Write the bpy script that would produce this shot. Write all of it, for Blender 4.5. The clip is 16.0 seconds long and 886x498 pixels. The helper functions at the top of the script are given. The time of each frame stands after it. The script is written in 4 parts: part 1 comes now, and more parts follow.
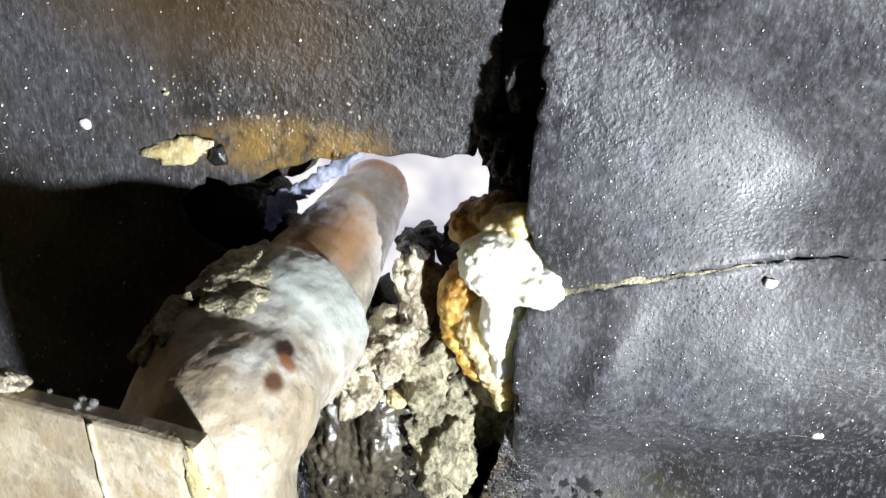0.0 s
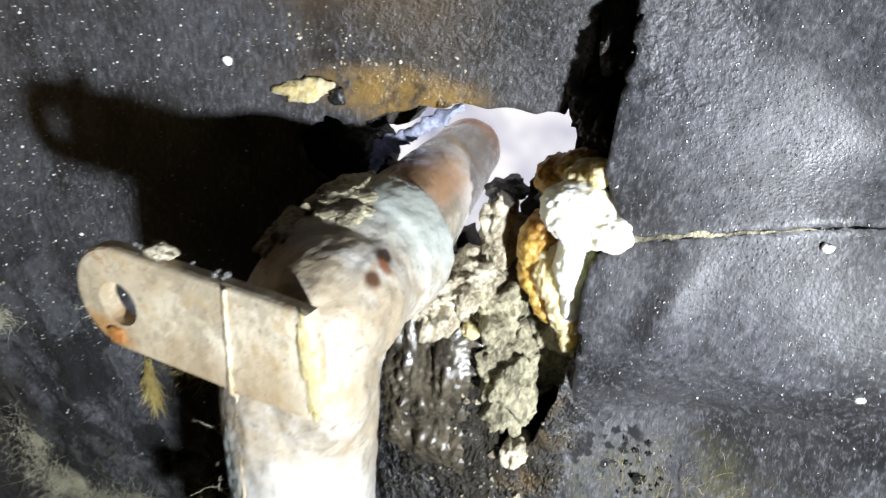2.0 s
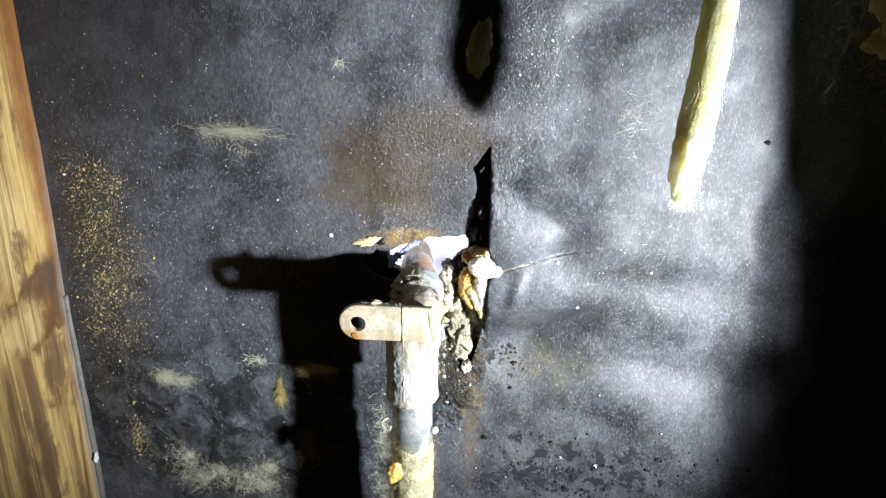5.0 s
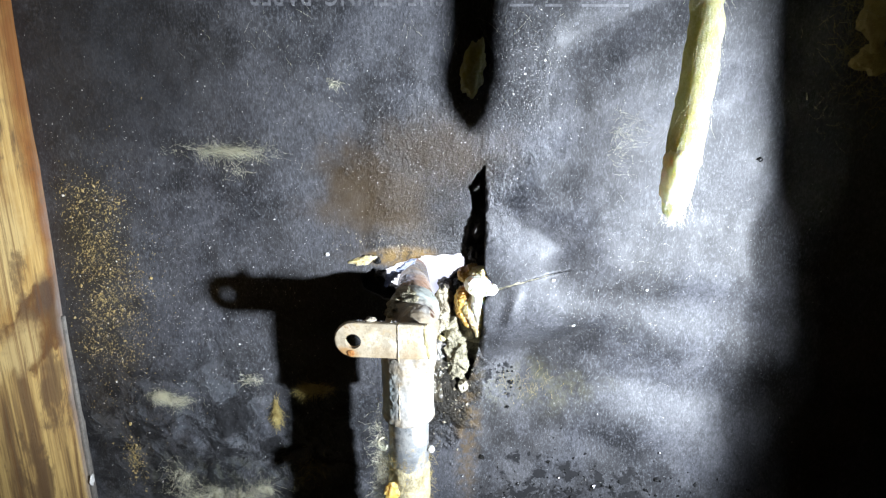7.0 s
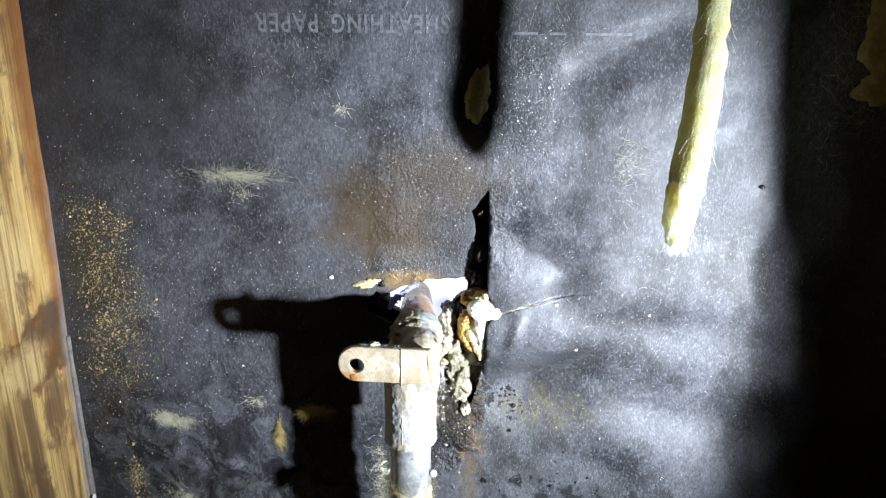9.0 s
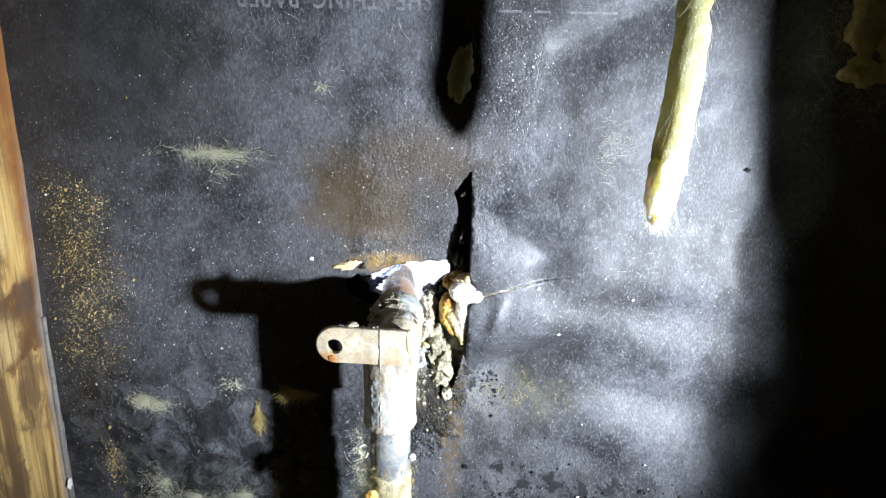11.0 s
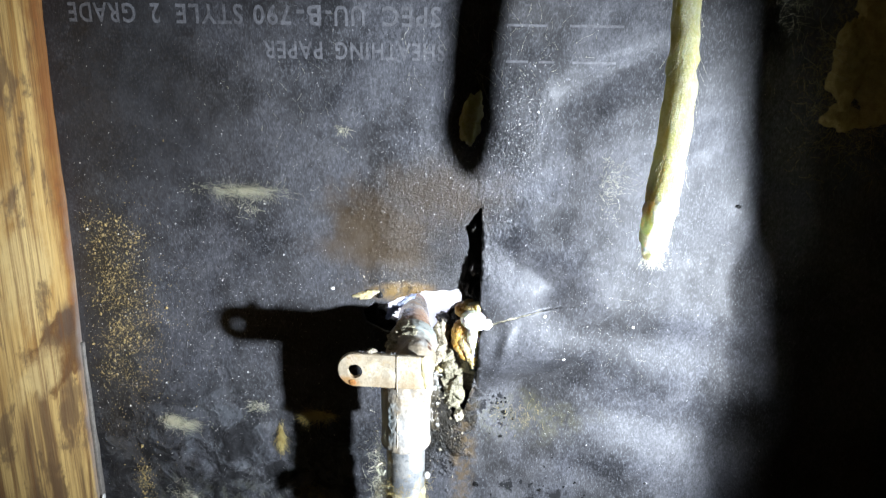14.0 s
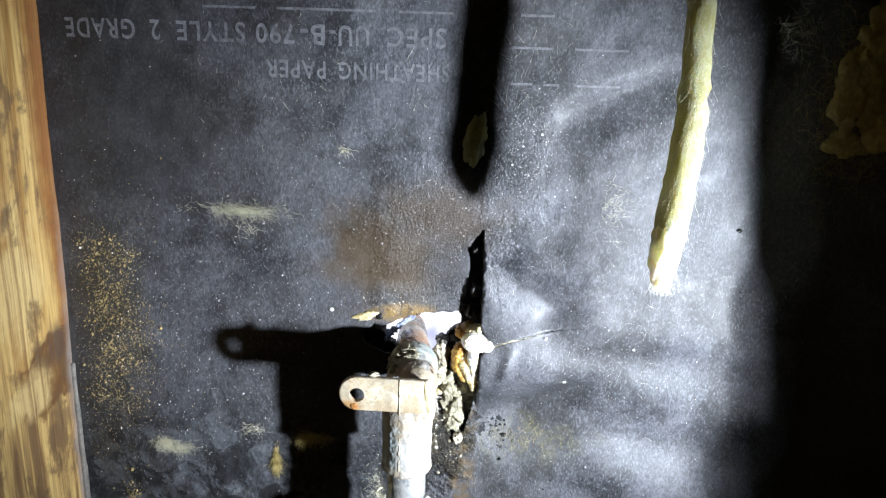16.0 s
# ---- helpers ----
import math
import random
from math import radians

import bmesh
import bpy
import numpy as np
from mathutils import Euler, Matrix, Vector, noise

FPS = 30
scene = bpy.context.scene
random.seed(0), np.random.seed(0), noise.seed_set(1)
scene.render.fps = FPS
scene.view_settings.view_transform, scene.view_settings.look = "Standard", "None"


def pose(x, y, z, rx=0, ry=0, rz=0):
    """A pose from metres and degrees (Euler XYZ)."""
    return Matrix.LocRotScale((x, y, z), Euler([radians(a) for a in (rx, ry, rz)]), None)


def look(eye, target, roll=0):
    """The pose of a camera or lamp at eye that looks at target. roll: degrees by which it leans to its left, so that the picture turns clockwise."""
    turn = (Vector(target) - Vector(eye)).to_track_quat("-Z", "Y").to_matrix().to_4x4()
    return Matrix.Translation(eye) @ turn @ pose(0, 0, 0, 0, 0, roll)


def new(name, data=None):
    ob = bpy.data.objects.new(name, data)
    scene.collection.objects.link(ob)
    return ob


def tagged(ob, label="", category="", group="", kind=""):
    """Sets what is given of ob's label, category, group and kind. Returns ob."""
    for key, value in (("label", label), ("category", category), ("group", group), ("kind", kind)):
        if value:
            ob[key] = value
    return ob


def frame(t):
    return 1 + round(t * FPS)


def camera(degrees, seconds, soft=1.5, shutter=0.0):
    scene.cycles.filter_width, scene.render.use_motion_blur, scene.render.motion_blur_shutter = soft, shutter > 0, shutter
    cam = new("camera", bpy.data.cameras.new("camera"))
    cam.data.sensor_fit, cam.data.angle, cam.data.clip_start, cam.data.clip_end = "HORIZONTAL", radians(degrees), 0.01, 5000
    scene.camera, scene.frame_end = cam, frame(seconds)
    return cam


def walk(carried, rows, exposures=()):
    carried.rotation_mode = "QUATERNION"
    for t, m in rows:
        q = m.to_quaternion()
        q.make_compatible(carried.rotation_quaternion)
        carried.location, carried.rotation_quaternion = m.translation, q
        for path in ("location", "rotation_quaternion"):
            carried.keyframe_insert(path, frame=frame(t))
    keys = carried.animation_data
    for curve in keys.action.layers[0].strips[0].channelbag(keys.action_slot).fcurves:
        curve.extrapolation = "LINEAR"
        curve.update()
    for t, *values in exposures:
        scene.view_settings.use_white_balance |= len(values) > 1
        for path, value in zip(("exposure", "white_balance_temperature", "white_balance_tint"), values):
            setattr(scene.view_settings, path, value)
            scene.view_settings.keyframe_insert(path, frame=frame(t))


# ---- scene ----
cam = camera(61.0, 16.0, soft=1.25, shutter=0.5)
PATH = [
    (0, (0.021, -0.097, 1.223), (-0.514, 1.614, 0.337), 1.0),
    (0.5, (0.022, -0.099, 1.22), (-0.543, 1.595, 0.318), 2.2),
    (1, (0.023, -0.104, 1.22), (-0.599, 1.561, 0.302), 3.7),
    (1.5, (0.024, -0.106, 1.219), (-0.634, 1.546, 0.302), 4.3),
    (2, (0.026, -0.112, 1.221), (-0.702, 1.515, 0.314), 4.0),
    (2.5, (0.016, -0.164, 1.229), (-0.493, 1.572, 0.378), 3.1),
    (3, (-0.007, -0.217, 1.264), (-0.336, 1.57, 0.429), 1.6),
    (3.5, (0.0, -0.276, 1.28), (-0.254, 1.547, 0.496), 0.9),
    (4, (0.005, -0.315, 1.294), (-0.211, 1.516, 0.519), 0.3),
    (4.5, (0.006, -0.332, 1.301), (-0.156, 1.521, 0.567), 0.8),
    (5, (0.006, -0.332, 1.306), (-0.129, 1.535, 0.6), 0.5),
    (7.5, (0.01, -0.335, 1.302), (-0.139, 1.558, 0.673), 0.0),
    (8, (0.01, -0.335, 1.305), (-0.151, 1.557, 0.678), 0.2),
    (8.5, (0.01, -0.335, 1.306), (-0.151, 1.559, 0.685), 0.3),
    (9, (0.009, -0.335, 1.308), (-0.143, 1.566, 0.704), 0.5),
    (11.5, (0.015, -0.332, 1.299), (-0.12, 1.567, 0.687), 1.3),
    (12, (0.016, -0.337, 1.3), (-0.13, 1.566, 0.702), 1.4),
    (12.5, (0.02, -0.341, 1.304), (-0.131, 1.564, 0.714), 1.4),
    (13, (0.02, -0.344, 1.305), (-0.145, 1.561, 0.718), 1.1),
    (13.5, (0.016, -0.349, 1.306), (-0.146, 1.558, 0.726), 1.1),
    (14, (0.015, -0.355, 1.313), (-0.149, 1.557, 0.751), 0.9),
    (14.5, (0.013, -0.357, 1.319), (-0.14, 1.56, 0.772), 0.8),
    (15, (0.005, -0.354, 1.316), (-0.127, 1.564, 0.767), 1.5),
    (15.5, (0.002, -0.353, 1.317), (-0.113, 1.568, 0.773), 1.9),
    (16, (0.002, -0.352, 1.317), (-0.099, 1.573, 0.784), 1.8),
]
EXPOSURES = [(0.0, -0.68, 6800, 10), (2.2, -0.68, 6650, 10), (2.6, -0.6, 6500, 10), (3.0, -0.15, 6400, 10), (3.5, -0.2, 6450, 10), (5.0, -0.12, 6450, 10),
             (7.5, -0.12, 6230, 10), (16.0, -0.12, 6230, 10)]
walk(cam, [(t, look(eye, target, roll)) for t, eye, target, roll in PATH], EXPOSURES)

# ---------------------------------------------------------------- light
world = bpy.data.worlds.new("world")
scene.world = world
world.use_nodes = True
world.node_tree.nodes["Background"].inputs["Color"].default_value = (0.5, 0.6, 0.8, 1)
world.node_tree.nodes["Background"].inputs["Strength"].default_value = 0.0005

torch = bpy.data.lights.new("work_torch", "SPOT")
torch.energy = 50.0
torch.color = (0.845, 0.912, 1.0)
torch.spot_size = radians(56.5)
torch.spot_blend = 1.0
torch.shadow_soft_size = 0.011
TORCH = (0.315, -0.295, 1.169)
new("work_torch", torch).matrix_world = look(TORCH, (0.030, 0.0, 1.182))


# ---------------------------------------------------------------- helpers
def rng(seed):
    return random.Random(seed)


def smooth(a, b, v):
    t = min(1.0, max(0.0, (v - a) / (b - a)))
    return t * t * (3 - 2 * t)


def part(name, bm, material, parent=None, label="", soft=True):
    me = bpy.data.meshes.new(name)
    bm.to_mesh(me)
    bm.free()
    return part_mesh(name, me, material, parent, label, soft)


def part_mesh(name, me, material, parent=None, label="", soft=True):
    me.materials.append(material)
    me.polygons.foreach_set("use_smooth", [soft] * len(me.polygons))
    ob = new(name, me)
    if parent:
        ob.parent = parent
        ob.matrix_parent_inverse = parent.matrix_world.inverted()
    if label:
        tagged(ob, label)
    return ob


def empty(name, at, label, category, group="", kind=""):
    ob = new(name)
    ob.empty_display_size = 0.01
    ob.matrix_world = Matrix.Translation(at)
    bpy.context.view_layer.update()
    return tagged(ob, label, category, group, kind)


def box(x0, x1, y0, y1, z0, z1, bevel=0.0, seg=2):
    bm = bmesh.new()
    bmesh.ops.create_cube(bm, size=1)
    for v in bm.verts:
        v.co = Vector((x0 + (v.co.x + .5) * (x1 - x0), y0 + (v.co.y + .5) * (y1 - y0), z0 + (v.co.z + .5) * (z1 - z0)))
    if bevel:
        bmesh.ops.bevel(bm, geom=bm.edges[:], offset=bevel, segments=seg, affect="EDGES", profile=0.5)
    return bm


def fbm(p, octaves=4):
    return noise.fractal(Vector(p), 1.0, 2.0, octaves, noise_basis="PERLIN_ORIGINAL")


def roughen(bm, amount, scale, seed, octaves=4):
    bm.normal_update()
    off = Vector((seed * 3.1, seed * 1.7, seed * 2.3))
    moves = [(v, v.normal * amount * noise.fractal(v.co * scale + off, 1.0, 2.0, octaves)) for v in bm.verts]
    for v, d in moves:
        v.co += d
    return bm


def tube(points, radii, sides=32, caps=True):
    """A swept tube along points with a radius at each."""
    bm = bmesh.new()
    rings = []
    side = Vector((1, 0, 0))
    for i, p in enumerate(points):
        p = Vector(p)
        a = Vector(points[max(i - 1, 0)])
        b = Vector(points[min(i + 1, len(points) - 1)])
        d = (b - a).normalized()
        u = (side - d * side.dot(d)).normalized()
        w = d.cross(u)
        rings.append([bm.verts.new(p + (u * math.cos(k * math.tau / sides) + w * math.sin(k * math.tau / sides)) * radii[i]) for k in range(sides)])
    for a, b in zip(rings, rings[1:]):
        for k in range(sides):
            bm.faces.new((a[k], a[(k + 1) % sides], b[(k + 1) % sides], b[k]))
    if caps:
        bm.faces.new(rings[0][::-1])
        bm.faces.new(rings[-1])
    bmesh.ops.recalc_face_normals(bm, faces=bm.faces[:])
    return bm


def lump(at, size, rough, scale, seed, sub=4, turn=(0, 0, 0)):
    """A rough stone-like or foam-like lump."""
    bm = bmesh.new()
    bmesh.ops.create_icosphere(bm, subdivisions=sub, radius=1.0)
    off = Vector((seed * 5.3, seed * 2.9, seed * 4.1))
    m = Matrix.Translation(at) @ Euler([radians(a) for a in turn]).to_matrix().to_4x4()
    for v in bm.verts:
        n = v.co.normalized()
        q = Vector((n.x * size[0], n.y * size[1], n.z * size[2]))
        k = 1 + rough * noise.fractal(q * scale + off, 0.8, 2.1, 5) + 0.5 * rough * noise.noise(n * 1.7 + off)
        v.co = m @ (q * k)
    return bm


def fused(parts, voxel, rounds, amount=0.0, scale=200, seed=1):
    """Several closed shapes grown together into one skin, smoothed and then roughened."""
    whole = bpy.data.meshes.new("fused")
    bm = bmesh.new()
    for p in parts:
        me = bpy.data.meshes.new("piece")
        p.to_mesh(me)
        p.free()
        bm.from_mesh(me)
        bpy.data.meshes.remove(me)
    bm.to_mesh(whole)
    bm.free()
    tmp = new("fused", whole)
    skin = tmp.modifiers.new("skin", "REMESH")
    skin.mode, skin.voxel_size = "VOXEL", voxel
    soft = tmp.modifiers.new("soft", "SMOOTH")
    soft.factor, soft.iterations = 0.5, rounds
    bpy.context.view_layer.update()
    me = bpy.data.meshes.new_from_object(tmp.evaluated_get(bpy.context.evaluated_depsgraph_get()))
    bpy.data.objects.remove(tmp)
    bm = bmesh.new()
    bm.from_mesh(me)
    return roughen(bm, amount, scale, seed, 5) if amount else bm


def egg(at, size, turn=(0, 0, 0)):
    bm = bmesh.new()
    bmesh.ops.create_icosphere(bm, subdivisions=3, radius=1.0)
    m = Matrix.Translation(at) @ Euler([radians(a) for a in turn]).to_matrix().to_4x4() @ Matrix.Diagonal((*size, 1))
    bmesh.ops.transform(bm, verts=bm.verts[:], matrix=m)
    return bm


# ---------------------------------------------------------------- materials
class Nodes:
    """A small builder of node materials."""

    def __init__(self, name, roughness=0.6, metallic=0.0, specular=0.5):
        self.mat = bpy.data.materials.new(name)
        self.mat.use_nodes = True
        self.t = self.mat.node_tree
        self.bsdf = self.t.nodes["Principled BSDF"]
        self.bsdf.inputs["Roughness"].default_value = roughness
        self.bsdf.inputs["Metallic"].default_value = metallic
        self.bsdf.inputs["Specular IOR Level"].default_value = specular
        self.coords = self.t.nodes.new("ShaderNodeNewGeometry").outputs["Position"]

    def link(self, a, b):
        self.t.links.new(a, b)

    def put(self, socket, value):
        if isinstance(value, bpy.types.NodeSocket):
            self.link(value, socket)
        elif isinstance(value, tuple) and len(value) == 3 and socket.type == "RGBA":
            socket.default_value = (*value, 1)
        else:
            socket.default_value = value

    def scaled(self, sx, sy, sz):
        n = self.t.nodes.new("ShaderNodeVectorMath")
        n.operation = "MULTIPLY"
        self.link(self.coords, n.inputs[0])
        n.inputs[1].default_value = (sx, sy, sz)
        return n.outputs[0]

    def noise(self, scale, detail=5, rough=0.6, vector=None, distort=0.0):
        n = self.t.nodes.new("ShaderNodeTexNoise")
        n.inputs["Scale"].default_value = scale
        n.inputs["Detail"].default_value = detail
        n.inputs["Roughness"].default_value = rough
        n.inputs["Distortion"].default_value = distort
        self.link(vector or self.coords, n.inputs["Vector"])
        return n.outputs["Fac"]

    def cells(self, scale, vector=None, what="Distance"):
        n = self.t.nodes.new("ShaderNodeTexVoronoi")
        n.inputs["Scale"].default_value = scale
        self.link(vector or self.coords, n.inputs["Vector"])
        return n.outputs[what]

    def math(self, op, a, b=0.0, clamp=False):
        n = self.t.nodes.new("ShaderNodeMath")
        n.operation = op
        n.use_clamp = clamp
        self.put(n.inputs[0], a)
        self.put(n.inputs[1], b)
        return n.outputs[0]

    def span(self, v, a, b, c=0.0, d=1.0):
        n = self.t.nodes.new("ShaderNodeMapRange")
        n.interpolation_type = "SMOOTHSTEP"
        self.put(n.inputs["Value"], v)
        for key, x in zip(("From Min", "From Max", "To Min", "To Max"), (a, b, c, d)):
            n.inputs[key].default_value = x
        return n.outputs["Result"]

    def mix(self, f, a, b):
        n = self.t.nodes.new("ShaderNodeMix")
        n.data_type = "RGBA"
        self.put(n.inputs["Factor"], f)
        self.put(n.inputs["A"], a)
        self.put(n.inputs["B"], b)
        return n.outputs["Result"]

    def stain(self, at, size, ragged=0.5, scale=60, edge=0.35):
        """A stain of ragged outline round a place, with a half-size along each axis (0: any): 1 inside, 0 outside."""
        d = self.t.nodes.new("ShaderNodeVectorMath")
        d.operation = "SUBTRACT"
        self.link(self.coords, d.inputs[0])
        d.inputs[1].default_value = at
        e = self.t.nodes.new("ShaderNodeVectorMath")
        e.operation = "MULTIPLY"
        self.link(d.outputs[0], e.inputs[0])
        e.inputs[1].default_value = tuple(1 / v if v else 0 for v in size)
        n = self.t.nodes.new("ShaderNodeVectorMath")
        n.operation = "LENGTH"
        self.link(e.outputs[0], n.inputs[0])
        v = self.math("ADD", n.outputs["Value"], self.math("MULTIPLY", self.math("SUBTRACT", self.noise(scale, 5, 0.65), 0.5), ragged * 4))
        return self.span(v, 1 + edge, 1 - edge)

    def blot(self, x, z, rx, rz, ragged=0.5, scale=60, edge=0.35):
        """A stain on the wall round (x, z)."""
        return self.stain((x, 0, z), (rx, 0, rz), ragged, scale, edge)

    def bump(self, height, strength=0.5, distance=0.001, base=None):
        n = self.t.nodes.new("ShaderNodeBump")
        n.inputs["Strength"].default_value = strength
        n.inputs["Distance"].default_value = distance
        self.link(height, n.inputs["Height"])
        if base:
            self.link(base, n.inputs["Normal"])
        return n.outputs["Normal"]

    def done(self, colour=None, roughness=None, normal=None):
        if colour is not None:
            self.put(self.bsdf.inputs["Base Color"], colour)
        if roughness is not None:
            self.put(self.bsdf.inputs["Roughness"], roughness)
        if normal is not None:
            self.link(normal, self.bsdf.inputs["Normal"])
        return self.mat


def simple(name, a, b, scale, roughness=0.7, bump=0.4, distance=0.0005, metallic=0.0, specular=0.5, glow_through=0.0, sheer=0.0):
    m = Nodes(name, roughness, metallic, specular)
    m.bsdf.inputs["Subsurface Weight"].default_value = glow_through
    m.bsdf.inputs["Subsurface Radius"].default_value = (1.0, 0.8, 0.4)
    m.bsdf.inputs["Subsurface Scale"].default_value = 0.008
    n1, n2 = m.noise(scale), m.noise(scale * 6, 4)
    f = m.span(m.math("ADD", m.math("MULTIPLY", n1, 0.6), m.math("MULTIPLY", n2, 0.4)), 0.36, 0.64)
    colour = m.mix(f, a, b)
    mat = m.done(colour, m.math("ADD", m.math("MULTIPLY", n2, 0.25), roughness - 0.12), m.bump(n2, bump, distance))
    if sheer:
        tr = m.t.nodes.new("ShaderNodeBsdfTranslucent")
        mx = m.t.nodes.new("ShaderNodeMixShader")
        m.link(colour, tr.inputs["Color"])
        mx.inputs[0].default_value = sheer
        m.link(m.bsdf.outputs[0], mx.inputs[1])
        m.link(tr.outputs[0], mx.inputs[2])
        m.link(mx.outputs[0], m.t.nodes["Material Output"].inputs[0])
    return mat


def make_paper():
    m = Nodes("asphalt_paper", 0.5, 0.0, 0.5)
    big = m.noise(17, 6, 0.65)
    mid = m.noise(70, 5, 0.6, distort=0.4)
    felt = m.noise(1100, 4, 0.75, m.scaled(1, 1, 0.55))
    fuzz = m.noise(420, 5, 0.75, m.scaled(1, 1, 0.6))
    grain = m.cells(1900)
    drops = m.math("MULTIPLY", m.span(m.cells(1300), 0.28, 0.12), m.span(m.noise(34, 4, 0.6), 0.42, 0.62))
    c = m.mix(m.span(big, 0.43, 0.59), (0.0095, 0.0095, 0.0105), (0.060, 0.061, 0.069))
    c = m.mix(m.math("MULTIPLY", m.span(mid, 0.44, 0.72), 0.5), c, (0.086, 0.085, 0.090))
    c = m.mix(m.math("MULTIPLY", m.span(felt, 0.50, 0.66), 0.58), c, (0.155, 0.16, 0.175))
    c = m.mix(m.math("MULTIPLY", m.span(felt, 0.48, 0.34), 0.55), c, (0.008, 0.008, 0.009))
    c = m.mix(m.math("MULTIPLY", m.span(fuzz, 0.54, 0.36), 0.55), c, (0.012, 0.012, 0.014))
    hair = m.noise(1.0, 5, 0.8, m.scaled(2200, 2200, 520))
    c = m.mix(m.math("MULTIPLY", m.span(hair, 0.55, 0.68), 0.6), c, (0.19, 0.195, 0.21))
    c = m.mix(m.math("MULTIPLY", m.span(hair, 0.47, 0.34), 0.75), c, (0.008, 0.008, 0.009))
    warm = m.span(m.noise(9, 4, 0.6), 0.44, 0.60)
    c = m.mix(m.math("MULTIPLY", warm, 0.15), c, (0.060, 0.053, 0.043))
    brown = m.math("MAXIMUM", m.blot(-0.045, 1.214, 0.026, 0.022, 0.7, 40, 0.7), m.math("MULTIPLY", m.blot(-0.020, 1.236, 0.026, 0.014, 0.7, 45, 0.8), 0.8))
    c = m.mix(m.math("MULTIPLY", brown, 0.72), c, (0.062, 0.040, 0.018))
    brown2 = m.blot(-0.004, 1.11, 0.006, 0.05, 0.35, 60, 0.6)
    c = m.mix(m.math("MULTIPLY", m.math("MULTIPLY", brown2, m.span(m.noise(200, 5, 0.7), 0.40, 0.60)), 0.8), c, (0.10, 0.062, 0.020))
    rim = m.blot(-0.036, 1.1845, 0.014, 0.0042, 0.3, 120, 0.6)
    c = m.mix(m.math("MULTIPLY", m.math("MULTIPLY", rim, m.span(m.noise(260, 5, 0.7), 0.30, 0.55)), 0.9), c, (0.20, 0.125, 0.040))
    moss = m.math("MULTIPLY", m.blot(0.030, 1.116, 0.026, 0.010, 0.7, 70, 0.7), m.span(m.noise(220, 5, 0.7), 0.40, 0.60))
    c = m.mix(m.math("MULTIPLY", moss, 0.28), c, (0.115, 0.105, 0.035))
    tan = m.blot(-0.19, 1.165, 0.020, 0.055, 0.6, 50, 0.7)
    c = m.mix(m.math("MULTIPLY", tan, 0.55), c, (0.022, 0.017, 0.010))
    # the light's falloff towards the upper left, painted into the colour
    falloff = m.blot(-0.175, 1.290, 0.062, 0.062, 0.6, 22, 0.7)
    c = m.mix(m.math("MULTIPLY", falloff, 0.7), c, (0.011, 0.011, 0.012))
    lint = m.blot(-0.13, 1.05, 0.05, 0.022, 0.8, 60, 0.7)
    lint = m.math("MULTIPLY", lint, m.span(m.noise(160, 6, 0.7), 0.45, 0.62))
    c = m.mix(m.math("MULTIPLY", lint, 0.25), c, (0.24, 0.25, 0.17))
    mould = m.math("MAXIMUM", m.blot(0.050, 1.058, 0.040, 0.016, 0.8, 70, 0.15), m.math("MAXIMUM", m.blot(0.012, 1.120, 0.006, 0.010, 0.7, 110, 0.2), m.blot(0.026, 1.078, 0.008, 0.007, 0.7, 110, 0.2)))
    speck = m.span(m.noise(150, 3, 0.6), 0.50, 0.53)
    mould = m.math("MULTIPLY", mould, speck)
    low = m.blot(-0.145, 1.080, 0.085, 0.045, 0.7, 45, 0.6)
    dusty = m.math("MULTIPLY", low, m.span(m.noise(75, 6, 0.72, distort=0.9), 0.50, 0.62))
    c = m.mix(m.math("MULTIPLY", dusty, 0.7), c, (0.085, 0.092, 0.100))
    low = m.math("MULTIPLY", low, m.span(m.noise(62, 6, 0.7, distort=0.9), 0.45, 0.56))
    dark = m.math("MAXIMUM", mould, m.math("MULTIPLY", low, 0.94))
    c = m.mix(dark, c, (0.004, 0.004, 0.005))
    wet = m.blot(-0.018, 1.126, 0.016, 0.035, 0.6, 80, 0.4)
    wet2 = m.math("MAXIMUM", wet, m.math("MAXIMUM", rim, m.blot(0.0, 1.215, 0.05, 0.035, 0.7, 50, 0.8)))
    c = m.mix(m.math("MULTIPLY", wet, 0.8), c, (0.042, 0.038, 0.030))
    rough = m.math("SUBTRACT", m.math("SUBTRACT", m.span(mid, 0.3, 0.7, 0.47, 0.63), m.math("ADD", m.math("MULTIPLY", wet2, 0.20), m.math("MULTIPLY", wet, 0.30))), m.math("MULTIPLY", drops, 0.35))
    rough = m.math("ADD", rough, m.math("MULTIPLY", dark, 0.30))
    weave = m.noise(3000, 3, 0.7, m.scaled(0.45, 1, 1))
    h = m.math("ADD", m.math("MULTIPLY", weave, 0.5), m.math("ADD", m.math("MULTIPLY", grain, 0.25), m.math("MULTIPLY", felt, 0.4)))
    n = m.bump(h, 0.6, 0.00022)
    beads = m.math("MULTIPLY", m.noise(760, 4, 0.7), m.math("MAXIMUM", m.blot(-0.018, 1.222, 0.026, 0.034, 0.7, 50, 0.8), m.math("MULTIPLY", m.blot(0.016, 1.262, 0.012, 0.025, 0.7, 50, 0.8), 0.8)))
    n = m.bump(beads, 0.8, 0.0018, n)
    n = m.bump(drops, 0.4, 0.0003, n)
    n = m.bump(m.math("MULTIPLY", m.noise(270, 4, 0.6, distort=0.8), m.math("ADD", m.math("ADD", wet, m.math("MULTIPLY", low, 0.10)), 0.0015)), 1.0, 0.008, n)
    n = m.bump(mid, 0.035, 0.003, n)
    return m.done(c, rough, n)


